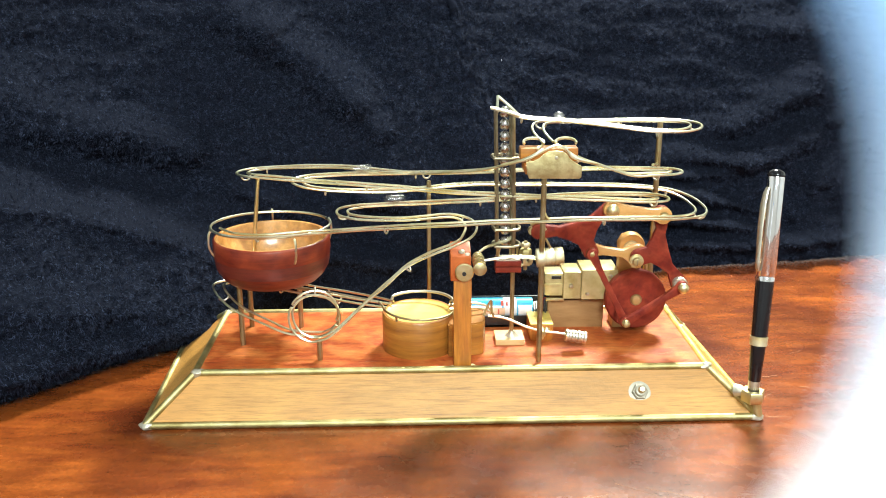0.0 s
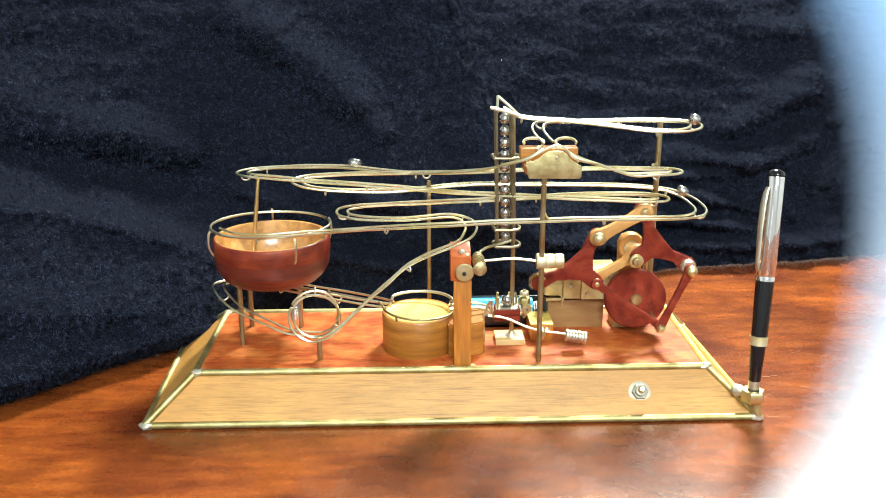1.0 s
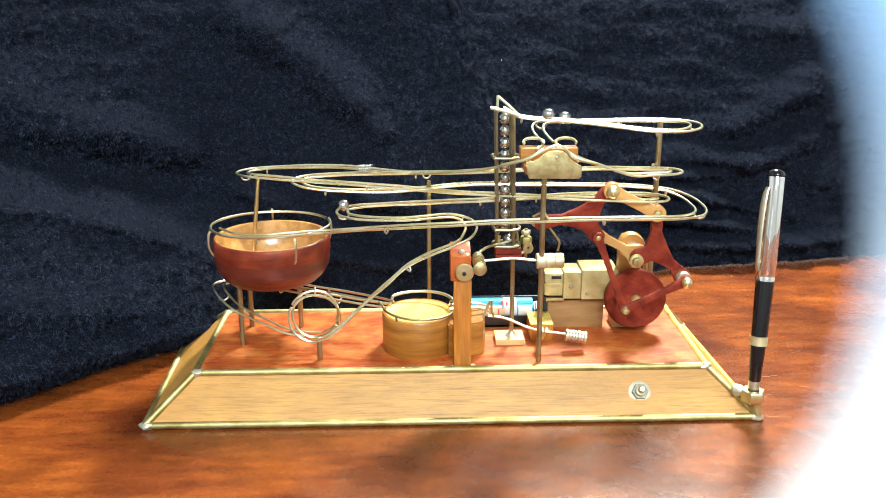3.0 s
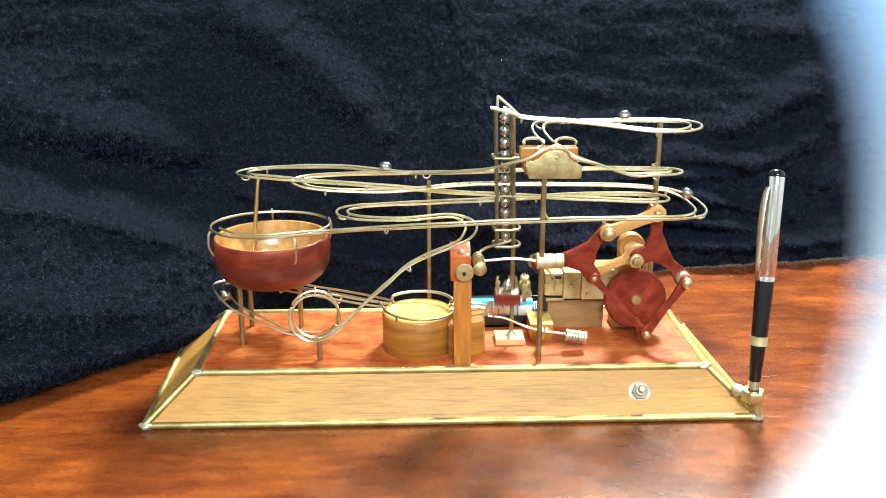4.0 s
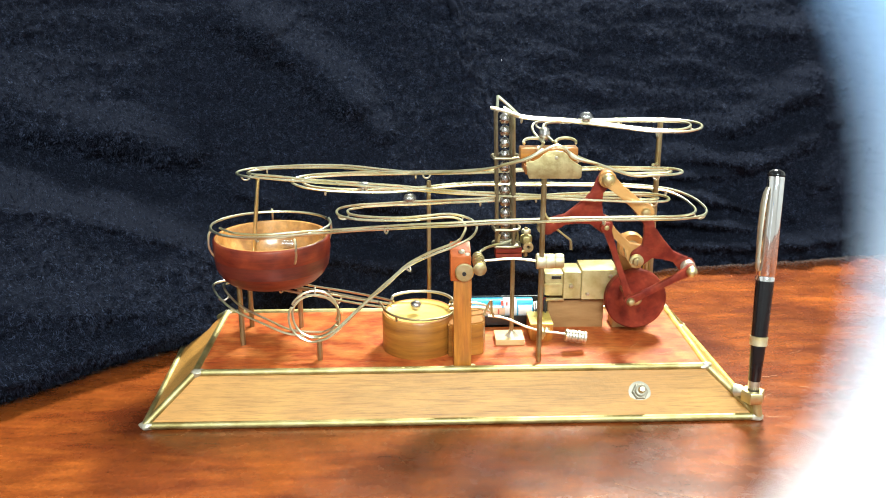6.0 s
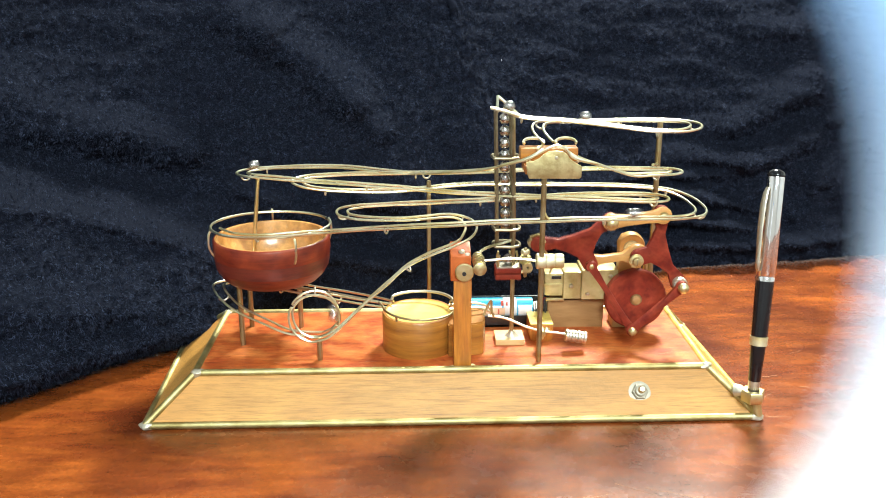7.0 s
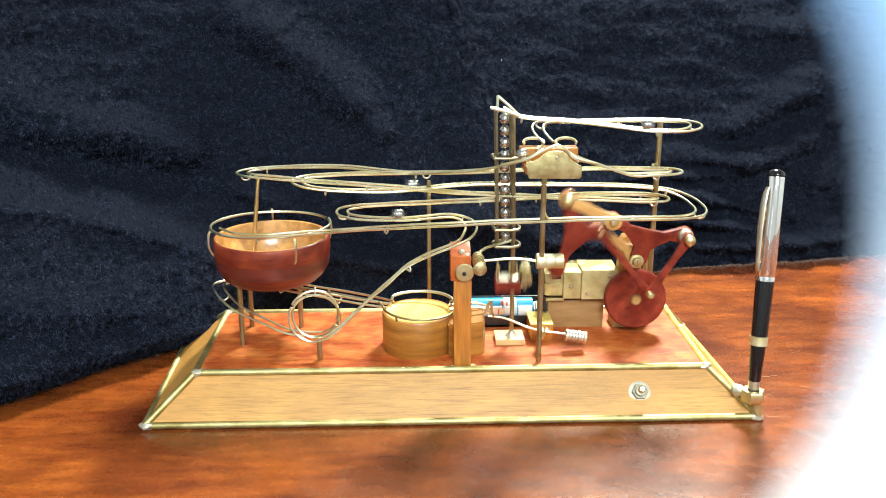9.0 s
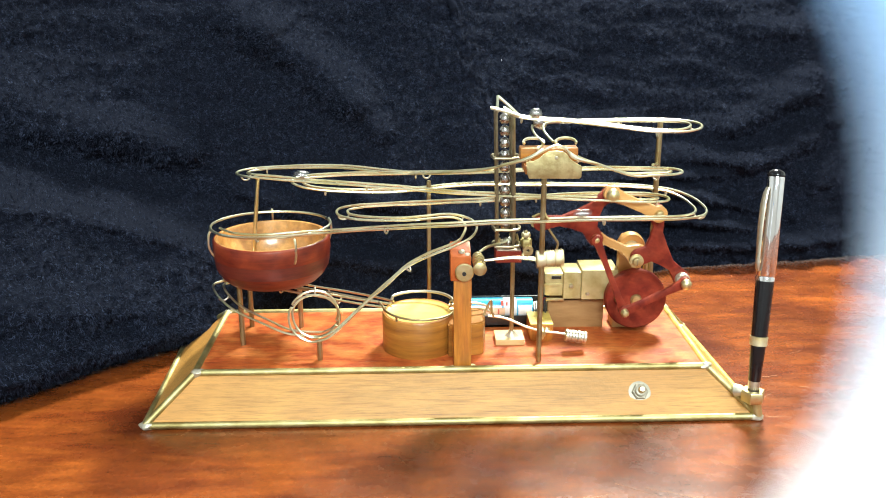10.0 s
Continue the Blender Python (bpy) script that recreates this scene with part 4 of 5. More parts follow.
def gear_motor():
    ob = new("gear_motor")
    ob.parent = machine
    ob["label"] = "pale metal gear motor on a brown wooden block"
    part("mount_block", box(B(), (0.0690, 0.0890, H), (0.1085, 0.1120, 0.0478), 0.0008), MOUNTWOOD, ob, "brown wooden mounting block")
    part("gearbox", box(B(), (0.0912, 0.0830, 0.0500), (0.1162, 0.1060, 0.0716), 0.0007), MOTORM, ob, "pale brass gearbox")
    part("motor_can", box(B(), (0.0658, 0.0870, 0.0510), (0.0912, 0.1040, 0.0682), 0.0028), MOTORM, ob, "flat-sided motor can")
    part("motor_collar", box(B(), (0.0788, 0.0845, 0.0500), (0.0912, 0.1050, 0.0698), 0.0010), MOTORM, ob, "pale brass collar")
    for x, z in ((0.0955, 0.0540), (0.1110, 0.0670), (0.0840, 0.0600)):
        part("screw", lathe(B(), [(0, -0.0012), (0.0010, -0.001), (0.0016, 0), (0.0016, 0.001)], 14, (x, 0.0832, z), "y"), NICKEL, ob, "screw head")
    part("slot", box(B(), (0.0708, 0.0866, 0.0640), (0.0775, 0.0872, 0.0662), 0.0001), BLACKP, ob, "dark slot")
    part("flange", box(B(), (0.0652, 0.0862, 0.0590), (0.0790, 0.0874, 0.0606), 0.0003), MOTORM, ob, "pale brass flange")
    part("terminal", box(B(), (0.0672, 0.0860, 0.0480), (0.0800, 0.0890, 0.0500), 0.0003), BRASS, ob, "brass terminal strip")
    part("bearing_block", box(B(), (0.1150, 0.0880, H), (0.1375, 0.1040, 0.0345), 0.0006), PALEWOOD, ob, "pale wooden bearing block")
    bm = prism(B(), [(0.1165, 0.0345), (0.1345, 0.0345), (0.1330, 0.0760), (0.1335, 0.0880), (0.1310, 0.0935), (0.1255, 0.0955), (0.1195, 0.0940), (0.1168, 0.0890), (0.1172, 0.0760)], 0.0880, 0.0960, 0.0006)
    part("bearing_post", bm, BRASSWOOD, ob, "varnished wooden bearing post")
    part("pivot_boss", lathe(B(), [(0, -0.004), (0.0084, -0.004), (0.0090, -0.0032), (0.0090, 0.003), (0, 0.003)], 36, (0.1238, 0.084, 0.0890), "y"), BRASSWOOD, ob, "round varnished wooden boss")
    part("boss_washer", lathe(B(), [(0.001, -0.0010), (0.0050, -0.0010), (0.0054, 0.0), (0.001, 0.0)], 28, (0.1232, 0.0798, 0.0880), "y"), PALEBRASS, ob, "pale brass washer")
    part("pivot_axle", rod(B(), (0.1207, 0.0530, 0.0872), (0.1236, 0.0900, 0.0885), 0.0017), BRASS, ob, "brass pivot axle")
    part("pivot_cap", lathe(B(), [(0, -0.0022), (0.0024, -0.0016), (0.0031, -0.0004), (0.0046, 0.0), (0.0046, 0.0020), (0, 0.0020)], 28, (0.1207, 0.0530, 0.0872), "y"), BRASS, ob, "domed brass cap and washer")
    part("cap_slot", box(B(), (0.1203, 0.0504, 0.0850), (0.1211, 0.0512, 0.0894), 0.0001), DULL, ob, "dark screw slot")
    part("stay_rod", rod(B(), (0.1372, 0.0930, 0.0345), (0.1368, 0.0920, 0.0850), 0.0017), BRASS, ob, "brass stay rod")


gear_motor()


def battery_box():
    hold = new("battery_holder")
    hold.parent = machine
    hold["label"] = "open black plastic battery holder"
    x0, x1, y0, y1 = 0.0080, 0.0690, 0.0905, 0.1085
    part("holder_floor", box(B(), (x0, y0, H + 0.0005), (x1, y1, H + 0.0025), 0.0004), BLACKP, hold)
    for a, b in (((x0, y0, H + 0.0005), (x1, y0 + 0.0015, 0.0355)), ((x0, y1 - 0.0015, H + 0.0005), (x1, y1, 0.0445)), ((x0, y0, H + 0.0005), (x0 + 0.002, y1, 0.0420)), ((x1 - 0.002, y0, H + 0.0005), (x1 + 0.0015, y1, 0.0500))):
        part("holder_wall", box(B(), a, b, 0.0004), BLACKP, hold)
    spring = [(x1 - 0.0025 - 0.0065 * k / 40, 0.0995 + 0.0042 * math.cos(k * 0.785), 0.0385 + 0.0042 * math.sin(k * 0.785)) for k in range(41)]
    part("spring", tube(B(), spring, 0.0004, 6), NICKEL, hold, "contact spring")
    b = new("battery")
    tagged(b, "blue and white cylindrical battery lying in the black holder", "battery")
    c = (0.0355, 0.0995, 0.0385)
    bl = material("battery_blue", (0.03, 0.34, 0.62), 0.25, second=(0.08, 0.46, 0.72), scale=(30, 30, 30), coat=0.4)
    wh = material("battery_white", (0.72, 0.76, 0.78), 0.25, second=(0.80, 0.82, 0.84), scale=(30, 30, 30), coat=0.4)
    for a, b2, mat, lab in ((-0.0245, 0.0030, bl, "sky blue sleeve"), (0.0030, 0.0125, wh, "white sleeve"), (0.0125, 0.0240, bl, "sky blue sleeve")):
        part("sleeve", lathe(B(), [(0.0069, a), (0.0072, a + 0.0003), (0.0072, b2 - 0.0003), (0.0069, b2)], 40, c, "x"), mat, b, lab)
    bm = B()
    for x0, x1 in ((-0.0225, 0.0020), (0.0135, 0.0230)):
        rows = [[bm.verts.new((c[0] + x, c[1] + 0.00732 * math.cos(a), c[2] + 0.00732 * math.sin(a))) for x in (x0, x1)] for a in np.linspace(radians(150), radians(215), 9)]
        for u, v in zip(rows, rows[1:]):
            bm.faces.new((u[0], u[1], v[1], v[0]))
    part("label_panel", bm, wh, b, "white label panel")
    peach = material("battery_peach", (0.72, 0.50, 0.34), 0.3, second=(0.80, 0.62, 0.46), scale=(60, 60, 60), coat=0.3)
    bm = B()
    rows = [[bm.verts.new((c[0] + x, c[1] + 0.00744 * math.cos(a), c[2] + 0.00744 * math.sin(a))) for x in (-0.0215, 0.0040)] for a in np.linspace(radians(160), radians(205), 8)]
    for u, v in zip(rows, rows[1:]):
        bm.faces.new((u[0], u[1], v[1], v[0]))
    part("label_panel", bm, peach, b, "pale orange label panel")
    red = material("battery_red", (0.55, 0.07, 0.05), 0.3, second=(0.62, 0.12, 0.08), scale=(60, 60, 60))
    for x0, x1, a0, a1 in ((0.0012, 0.0030, 118, 150), (0.0048, 0.0060, 128, 150), (-0.0010, 0.0000, 168, 196)):
        bm = B()
        rows = [[bm.verts.new((c[0] + x, c[1] + 0.00754 * math.cos(a), c[2] + 0.00754 * math.sin(a))) for x in (x0, x1)] for a in np.linspace(radians(a0), radians(a1), 5)]
        for u, v in zip(rows, rows[1:]):
            bm.faces.new((u[0], u[1], v[1], v[0]))
        part("print_bar", bm, red, b, "red printed bar")
    part("end_cap", lathe(B(), [(0.0070, 0.024), (0.0062, 0.0246), (0.0, 0.0246)], 32, c, "x"), CHROME, b)
    part("end_cap", lathe(B(), [(0.0, -0.0265), (0.0026, -0.0265), (0.0026, -0.0248), (0.0070, -0.0245)], 32, c, "x"), CHROME, b)
    for i, (col, y, z) in enumerate((((0.35, 0.02, 0.015), 0.0865, 0.0345), ((0.01, 0.01, 0.01), 0.0850, 0.0330))):
        w = [(0.066, y + 0.004, z), (0.068, y, z - 0.002), (0.0665, y + 0.002, 0.0480), (0.0690, y + 0.002, 0.0490)]
        part("wire", tube(B(), spline(w, 6), 0.0007, 6), material("wire_%s" % ("red", "black")[i], col, 0.4, second=tuple(q * 1.3 for q in col)), hold, ("red wire", "black wire")[i])


battery_box()


def button():
    n = Vector((0, -H, IY)).normalized()
    ob = new("push_button")
    ob.parent = machine
    ob["label"] = "round nickel push button with washer and nut"
    m = Vector((0.1172, 0.0118, 0.0140))
    q = Vector((0, 0, 1)).rotation_difference(n).to_matrix().to_4x4()
    ob.matrix_basis = Matrix.Translation(m) @ q
    part("washer", lathe(B(), [(0.003, 0.0), (0.0070, 0.0), (0.0070, 0.0008), (0.003, 0.0010)], 32), DARKNICKEL, ob)
    part("nut", lathe(B(), [(0.002, 0.0008), (0.0052, 0.0008), (0.0052, 0.0026), (0.0046, 0.0031), (0.002, 0.0031)], 6), DARKNICKEL, ob)
    part("bushing", lathe(B(), [(0.0018, 0.003), (0.0036, 0.003), (0.0036, 0.0052), (0.0030, 0.0056), (0.0018, 0.0056)], 24), DARKNICKEL, ob)
    part("plunger", lathe(B(), [(0.0021, 0.005), (0.0021, 0.0085), (0.0016, 0.0092), (0, 0.0094)], 20), NICKEL, ob)


button()


def pen_holder():
    ob = new("pen_socket")
    ob.parent = machine
    ob["label"] = "brass hexagon nut soldered to the base corner as pen socket"
    part("nut", lathe(B(), [(0.0040, 0.0125), (0.0066, 0.0125), (0.0074, 0.0135), (0.0074, 0.0190), (0.0066, 0.0200), (0.0040, 0.0200), (0.0040, 0.0125)], 6, (0.1853, 0.0010, 0.0)), BRASS, ob)
    part("solder_bridge", tube(B(), [(0.1770, 0.0080, 0.0165), (0.1790, 0.0060, 0.0172), (0.1810, 0.0040, 0.0165)], 0.0042, 10, 0.0030), SOLDER, ob, "lumpy solder bridge")
    part("stem", tube(B(), [(0.1895, 0.0002, 0.0028), (0.1880, 0.0006, 0.0070), (0.1862, 0.0010, 0.0130)], 0.0030, 10, 0.0042), OLIVE, ob, "lumpy brass stem")


pen_holder()


def pen():
    p = new("pen")
    tagged(p, "black and chrome capped pen standing in a brass socket", "pen")
    p.matrix_basis = Matrix.Translation((0.1853, 0.0010, 0.0125)) @ pose(0, 0, 0, -10, 4.0, 0) @ Matrix.Diagonal((1, 1, 1.022, 1))
    part("nose", lathe(B(), [(0, 0.0), (0.0022, 0.001), (0.0036, 0.0095), (0.0037, 0.0125), (0, 0.0125)], 32), NICKEL, p, "silver nose cone")
    part("barrel", lathe(B(), [(0.0035, 0.0125), (0.0037, 0.0128), (0.0046, 0.034), (0.0046, 0.0345)], 40), PENBLACK, p, "glossy black lower barrel")
    part("ring", lathe(B(), [(0.0046, 0.0345), (0.0054, 0.0348), (0.0054, 0.0400), (0.0047, 0.0403)], 40), PALEBRASS, p, "pale brass ring")
    part("barrel", lathe(B(), [(0.0047, 0.0403), (0.0050, 0.0406), (0.0055, 0.0740), (0.0053, 0.0742)], 40), PENBLACK, p, "glossy black upper barrel")
    cap = part("cap", lathe(B(), [(0.0053, 0.0740), (0.0058, 0.0742), (0.0058, 0.0760), (0.0056, 0.0764), (0.0056, 0.0775), (0.0058, 0.0778), (0.0051, 0.1360), (0.0049, 0.1365)], 40), CHROME, p, "chrome cap")
    part("finial", lathe(B(), [(0.0049, 0.1362), (0.0052, 0.1368), (0.0052, 0.1376), (0.0044, 0.1392), (0.0026, 0.1405), (0, 0.1408)], 32), PENBLACK, p, "black domed finial")
    bm = B()
    rows = [(0.0800, 0.0066, 0.0011), (0.0815, 0.0075, 0.0015), (0.0850, 0.0079, 0.0016), (0.1050, 0.0087, 0.0021), (0.1200, 0.0083, 0.0022), (0.1270, 0.0070, 0.0019), (0.1300, 0.0056, 0.0014)]
    a = radians(205)
    d, s = Vector((math.cos(a), math.sin(a), 0)), Vector((-math.sin(a), math.cos(a), 0))
    rings = []
    for z, off, w in rows:
        c = Vector((0, 0, z)) + d * off
        rings.append([bm.verts.new(c + s * w * math.cos(t) + d * 0.0010 * math.sin(t)) for t in np.linspace(0, 2 * math.pi, 13)[:-1]])
    for u, v in zip(rings, rings[1:]):
        for k in range(12):
            bm.faces.new((u[k], u[(k + 1) % 12], v[(k + 1) % 12], v[k]))
    bm.faces.new(rings[0][::-1]), bm.faces.new(rings[-1])
    bmesh.ops.recalc_face_normals(bm, faces=bm.faces)
    part("clip", bm, NICKEL, cap, "gold-toned pocket clip")


pen()


def near_card():
    """A pale translucent sheet that stands close by the lens."""
    m = bpy.data.materials.new("translucent_sheet")
    m.use_nodes = True
    nt = m.node_tree
    nt.nodes.remove(nt.nodes["Principled BSDF"])
    d, tr, mx = nt.nodes.new("ShaderNodeBsdfDiffuse"), nt.nodes.new("ShaderNodeBsdfTranslucent"), nt.nodes.new("ShaderNodeMixShader")
    # white below, blue above: the sheet's uneven brightness is put into its colour
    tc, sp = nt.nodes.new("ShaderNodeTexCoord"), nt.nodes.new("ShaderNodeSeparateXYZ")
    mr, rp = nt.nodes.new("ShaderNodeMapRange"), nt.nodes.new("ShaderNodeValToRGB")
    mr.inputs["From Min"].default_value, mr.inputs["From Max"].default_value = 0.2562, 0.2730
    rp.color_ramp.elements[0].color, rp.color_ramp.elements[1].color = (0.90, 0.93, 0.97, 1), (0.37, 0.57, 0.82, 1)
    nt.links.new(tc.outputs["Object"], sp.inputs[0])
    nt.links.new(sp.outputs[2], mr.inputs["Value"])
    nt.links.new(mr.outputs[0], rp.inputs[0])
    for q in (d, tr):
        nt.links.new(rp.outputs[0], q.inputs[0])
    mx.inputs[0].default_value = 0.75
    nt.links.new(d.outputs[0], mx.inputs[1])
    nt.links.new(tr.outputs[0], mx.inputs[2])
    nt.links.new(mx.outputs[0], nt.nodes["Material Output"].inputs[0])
    bm = B()
    o = []
    y = -0.4804
    for k in range(25):
        a = radians(-53 + 95 * k / 24)
        o.append((-0.02330 + 0.0140 * math.cos(a), 0.2630 + 0.0140 * math.sin(a)))
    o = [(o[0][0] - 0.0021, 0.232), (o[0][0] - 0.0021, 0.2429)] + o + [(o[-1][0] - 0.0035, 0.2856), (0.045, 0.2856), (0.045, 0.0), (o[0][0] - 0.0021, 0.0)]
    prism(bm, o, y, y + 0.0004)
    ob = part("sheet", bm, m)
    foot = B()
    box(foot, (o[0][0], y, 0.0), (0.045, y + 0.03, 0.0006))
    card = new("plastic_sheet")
    tagged(card, "pale translucent sheet standing upright on the table, painted whiter where it is brighter", "sheet")
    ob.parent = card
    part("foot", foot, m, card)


near_card()


# ---- linkage: four-bar leg driven by the crank ----
CRANK, CRANK_R = Vector((0.12768, 0.05215)), 0.01424
PIVOT = Vector((0.12347, 0.08831))
LEN_PIN_J, LEN_P_J, LEN_P_T, LEN_J_T = 0.04347, 0.0325, 0.03201, 0.04929
LEN_PIN_L, LEN_P_L, LEN_T_U, LEN_L_U = 0.05188, 0.03248, 0.03353, 0.03168
FOOT_ALONG, FOOT_SIDE = 0.0005, 0.0375


def meet(a, ra, b, rb, side):
    d = b - a
    u = d.normalized()
    x = (ra * ra - rb * rb + d.length_squared) / (2 * d.length)
    h = math.sqrt(max(ra * ra - x * x, 0))
    return a + u * x + side * h * Vector((-u.y, u.x))


def joints(turns):
    a = -2.725 - 2 * math.pi * turns
    pin = CRANK + CRANK_R * Vector((math.cos(a), math.sin(a)))
    j = meet(pin, LEN_PIN_J, PIVOT, LEN_P_J, -1)
    t = meet(PIVOT, LEN_P_T, j, LEN_J_T, 1)
    l = meet(pin, LEN_PIN_L, PIVOT, LEN_P_L, 1)
    u = meet(t, LEN_T_U, l, LEN_L_U, -1)
    return pin, j, t, l, u, a


def bar_outline(length, r0, r1, waist):
    """A link outline along +x with round ends and a narrow middle."""
    o = [(r0 * math.cos(a), r0 * math.sin(a)) for a in np.linspace(math.radians(50), math.radians(310), 12)]
    o += [(length * f, -waist) for f in (0.3, 0.5, 0.7)]
    o += [(length + r1 * math.cos(a), r1 * math.sin(a)) for a in np.linspace(math.radians(-130), math.radians(130), 12)]
    o += [(length * f, waist) for f in (0.7, 0.5, 0.3)]
    return o


def plate_outline(pts, r, dish):
    """A plate with round corners at the points and hollow sides between them."""
    P = [Vector(p) for p in pts]
    c = sum(P, Vector((0, 0))) / len(P)
    o = []
    n = len(P)
    for i in range(n):
        d = (P[i] - c).normalized()
        a0 = math.atan2(d.y, d.x)
        for k in np.linspace(-1.5, 1.5, 9):
            o.append(P[i] + r * Vector((math.cos(a0 + k), math.sin(a0 + k))))
        q = P[(i + 1) % n]
        for f in (0.25, 0.5, 0.75):
            s = P[i].lerp(q, f)
            o.append(s + (c - s) * dish * math.sin(math.pi * f))
    return [(v.x, v.y) for v in o]


def moving(name, label):
    ob = new(name)
    ob.parent = machine
    ob["label"] = label
    return ob


def bolt(parent, x, z, y0, y1, r=0.0022, name="bolt"):
    part(name, rod(B(), (x, y0, z), (x, y1, z), r * 0.7, 12), BRASS, parent, "brass bolt")
    part("bolt_head", lathe(B(), [(0, -0.0028), (r * 0.9, -0.0022), (r * 1.35, -0.0006), (r * 1.35, 0.0012), (0, 0.0012)], 20, (x, y0, z), "y"), BRASS, parent, "domed brass bolt head")


def linkage():
    g = {}
    w = moving("crank_wheel", "dark red wooden crank disc")
    part("disc", lathe(B(), [(0, -0.0035), (0.0200, -0.0035), (0.0210, -0.0026), (0.0210, 0.0026), (0.0200, 0.0035), (0, 0.0035)], 72, (0, 0.0285, 0), "y"), REDWOOD, w, "dark red wooden disc")
    part("hub_screw", lathe(B(), [(0, -0.0010), (0.0028, -0.0009), (0.0034, 0.0), (0.0034, 0.0006)], 20, (0, 0.0246, 0), "y"), BRASS, w, "flat brass screw head")
    part("hub_washer", lathe(B(), [(0.001, -0.0004), (0.0038, -0.0004), (0.0041, 0.0), (0.0041, 0.0006), (0.001, 0.0006)], 24, (0, 0.0248, 0), "y"), DULL, w, "dull brass washer")
    part("shaft", rod(B(), (0, 0.030, 0), (0, 0.043, 0), 0.003), BRASS, w)
    bolt(w, CRANK_R, 0, -0.0040, 0.026, 0.0020, "crank_pin")
    g["wheel"] = w

    k = moving("rocker_plate", "three-cornered red wooden rocker plate")
    # origin at the pivot, +x towards the outer corner
    jx = Vector((LEN_P_J, 0))
    tx = meet(Vector((0, 0)), LEN_P_T, jx, LEN_J_T, 1)
    part("plate", prism(B(), plate_outline([(0, 0), jx, tx], 0.0056, 0.17), 0.0030, 0.0072, 0.0005), REDWOOD, k, "red wooden plate")
    part("collar", lathe(B(), [(0.0, -0.005), (0.0044, -0.005), (0.0048, -0.004), (0.0048, 0.004), (0.0, 0.004)], 24, (jx.x, 0.0035, 0), "y"), SOLDER, k, "bright metal collar")
    bolt(k, jx.x, 0, -0.0080, 0.004, 0.0026)
    bolt(k, tx.x, tx.y, -0.0010, 0.010, 0.0024)
    g["rocker"] = k
    g["rocker_t"] = tx

    b = moving("drive_link", "slender red wooden drive link")
    part("bar", prism(B(), bar_outline(LEN_PIN_J, 0.0036, 0.0040, 0.0021), -0.0022, 0.0012, 0.0004), REDWOOD, b)
    g["drive"] = b

    b = moving("drive_link", "slender red wooden lower link")
    part("bar", prism(B(), bar_outline(LEN_PIN_L, 0.0034, 0.0036, 0.0019), 0.0016, 0.0044, 0.0004), REDWOOD, b)
    g["lower"] = b

    b = moving("swing_link", "pale varnished wooden swing link")
    part("bar", prism(B(), bar_outline(LEN_P_L, 0.0074, 0.0052, 0.0026), 0.0080, 0.0130, 0.0007), BRASSWOOD, b)
    bolt(b, LEN_P_L, 0, 0.0000, 0.0125, 0.0026)
    g["swing"] = b

    b = moving("swing_link", "pale varnished wooden top link")
    part("bar", prism(B(), bar_outline(LEN_T_U, 0.0056, 0.0056, 0.0036), -0.0022, 0.0022, 0.0006), BRASSWOOD, b)
    bolt(b, LEN_T_U, 0, -0.0042, 0.0070, 0.0030)
    g["top"] = b

    p = moving("foot_plate", "three-cornered red wooden foot plate with a long toe")
    # origin at the lower joint, +z towards the upper joint
    toe = Vector((-FOOT_SIDE, FOOT_ALONG))
    part("plate", prism(B(), plate_outline([(0, 0), (0, LEN_L_U), toe], 0.0050, 0.20), 0.0026, 0.0068, 0.0005), REDWOOD, p, "red wooden plate")
    part("toe_hook", tube(B(), spline([(toe.x + 0.004, 0.003, toe.y + 0.003), (toe.x - 0.001, 0.004, toe.y + 0.006), (toe.x - 0.006, 0.006, toe.y + 0.002)], 6), 0.0009, 8), BRASS, p, "bent wire hook")
    part("toe_eye", lathe(B(), [(0.0010, -0.0020), (0.0026, -0.0020), (0.0026, 0.0020), (0.0010, 0.0020)], 20, (toe.x - 0.004, 0.005, toe.y - 0.001), "y"), DULL, p, "brass eye")
    part("back_wire", tube(B(), [(toe.x + 0.002, 0.008, toe.y + 0.001), (toe.x + 0.009, 0.009, toe.y - 0.005), (toe.x + 0.0155, 0.009, toe.y - 0.0105), (toe.x + 0.0162, 0.009, toe.y - 0.0118), (toe.x + 0.0164, 0.009, toe.y - 0.0175)], 0.0007, 8), BRASS, p, "bent brass wire")
    g["foot"] = p
    return g


LINK = linkage()

# ---- loose steel balls ----
BALLS = {}


def balls():
    bm = B()
    bmesh.ops.create_uvsphere(bm, u_segments=24, v_segments=16, radius=BALL_R)
    smooth(bm, 180)
    me = bpy.data.meshes.new("steel_ball")
    bm.to_mesh(me)
    bm.free()
    me.materials.append(STEEL)
    for k in range(-6, 12):
        ob = new("steel_ball", me)
        tagged(ob, "polished steel ball in the brass tracks" if k < 0 else "polished steel ball stacked in the lift tower", "ball", group="balls of the rolling ball machine")
        BALLS[k] = ob


balls()


# ---- how things move ----
def lerp_table(table, x):
    if x <= table[0][0]:
        (a, p), (b, q) = table[0], table[1]
    elif x >= table[-1][0]:
        (a, p), (b, q) = table[-2], table[-1]
    else:
        for (a, p), (b, q) in zip(table, table[1:]):
            if a <= x <= b:
                break
    return p + (q - p) * (x - a) / (b - a)


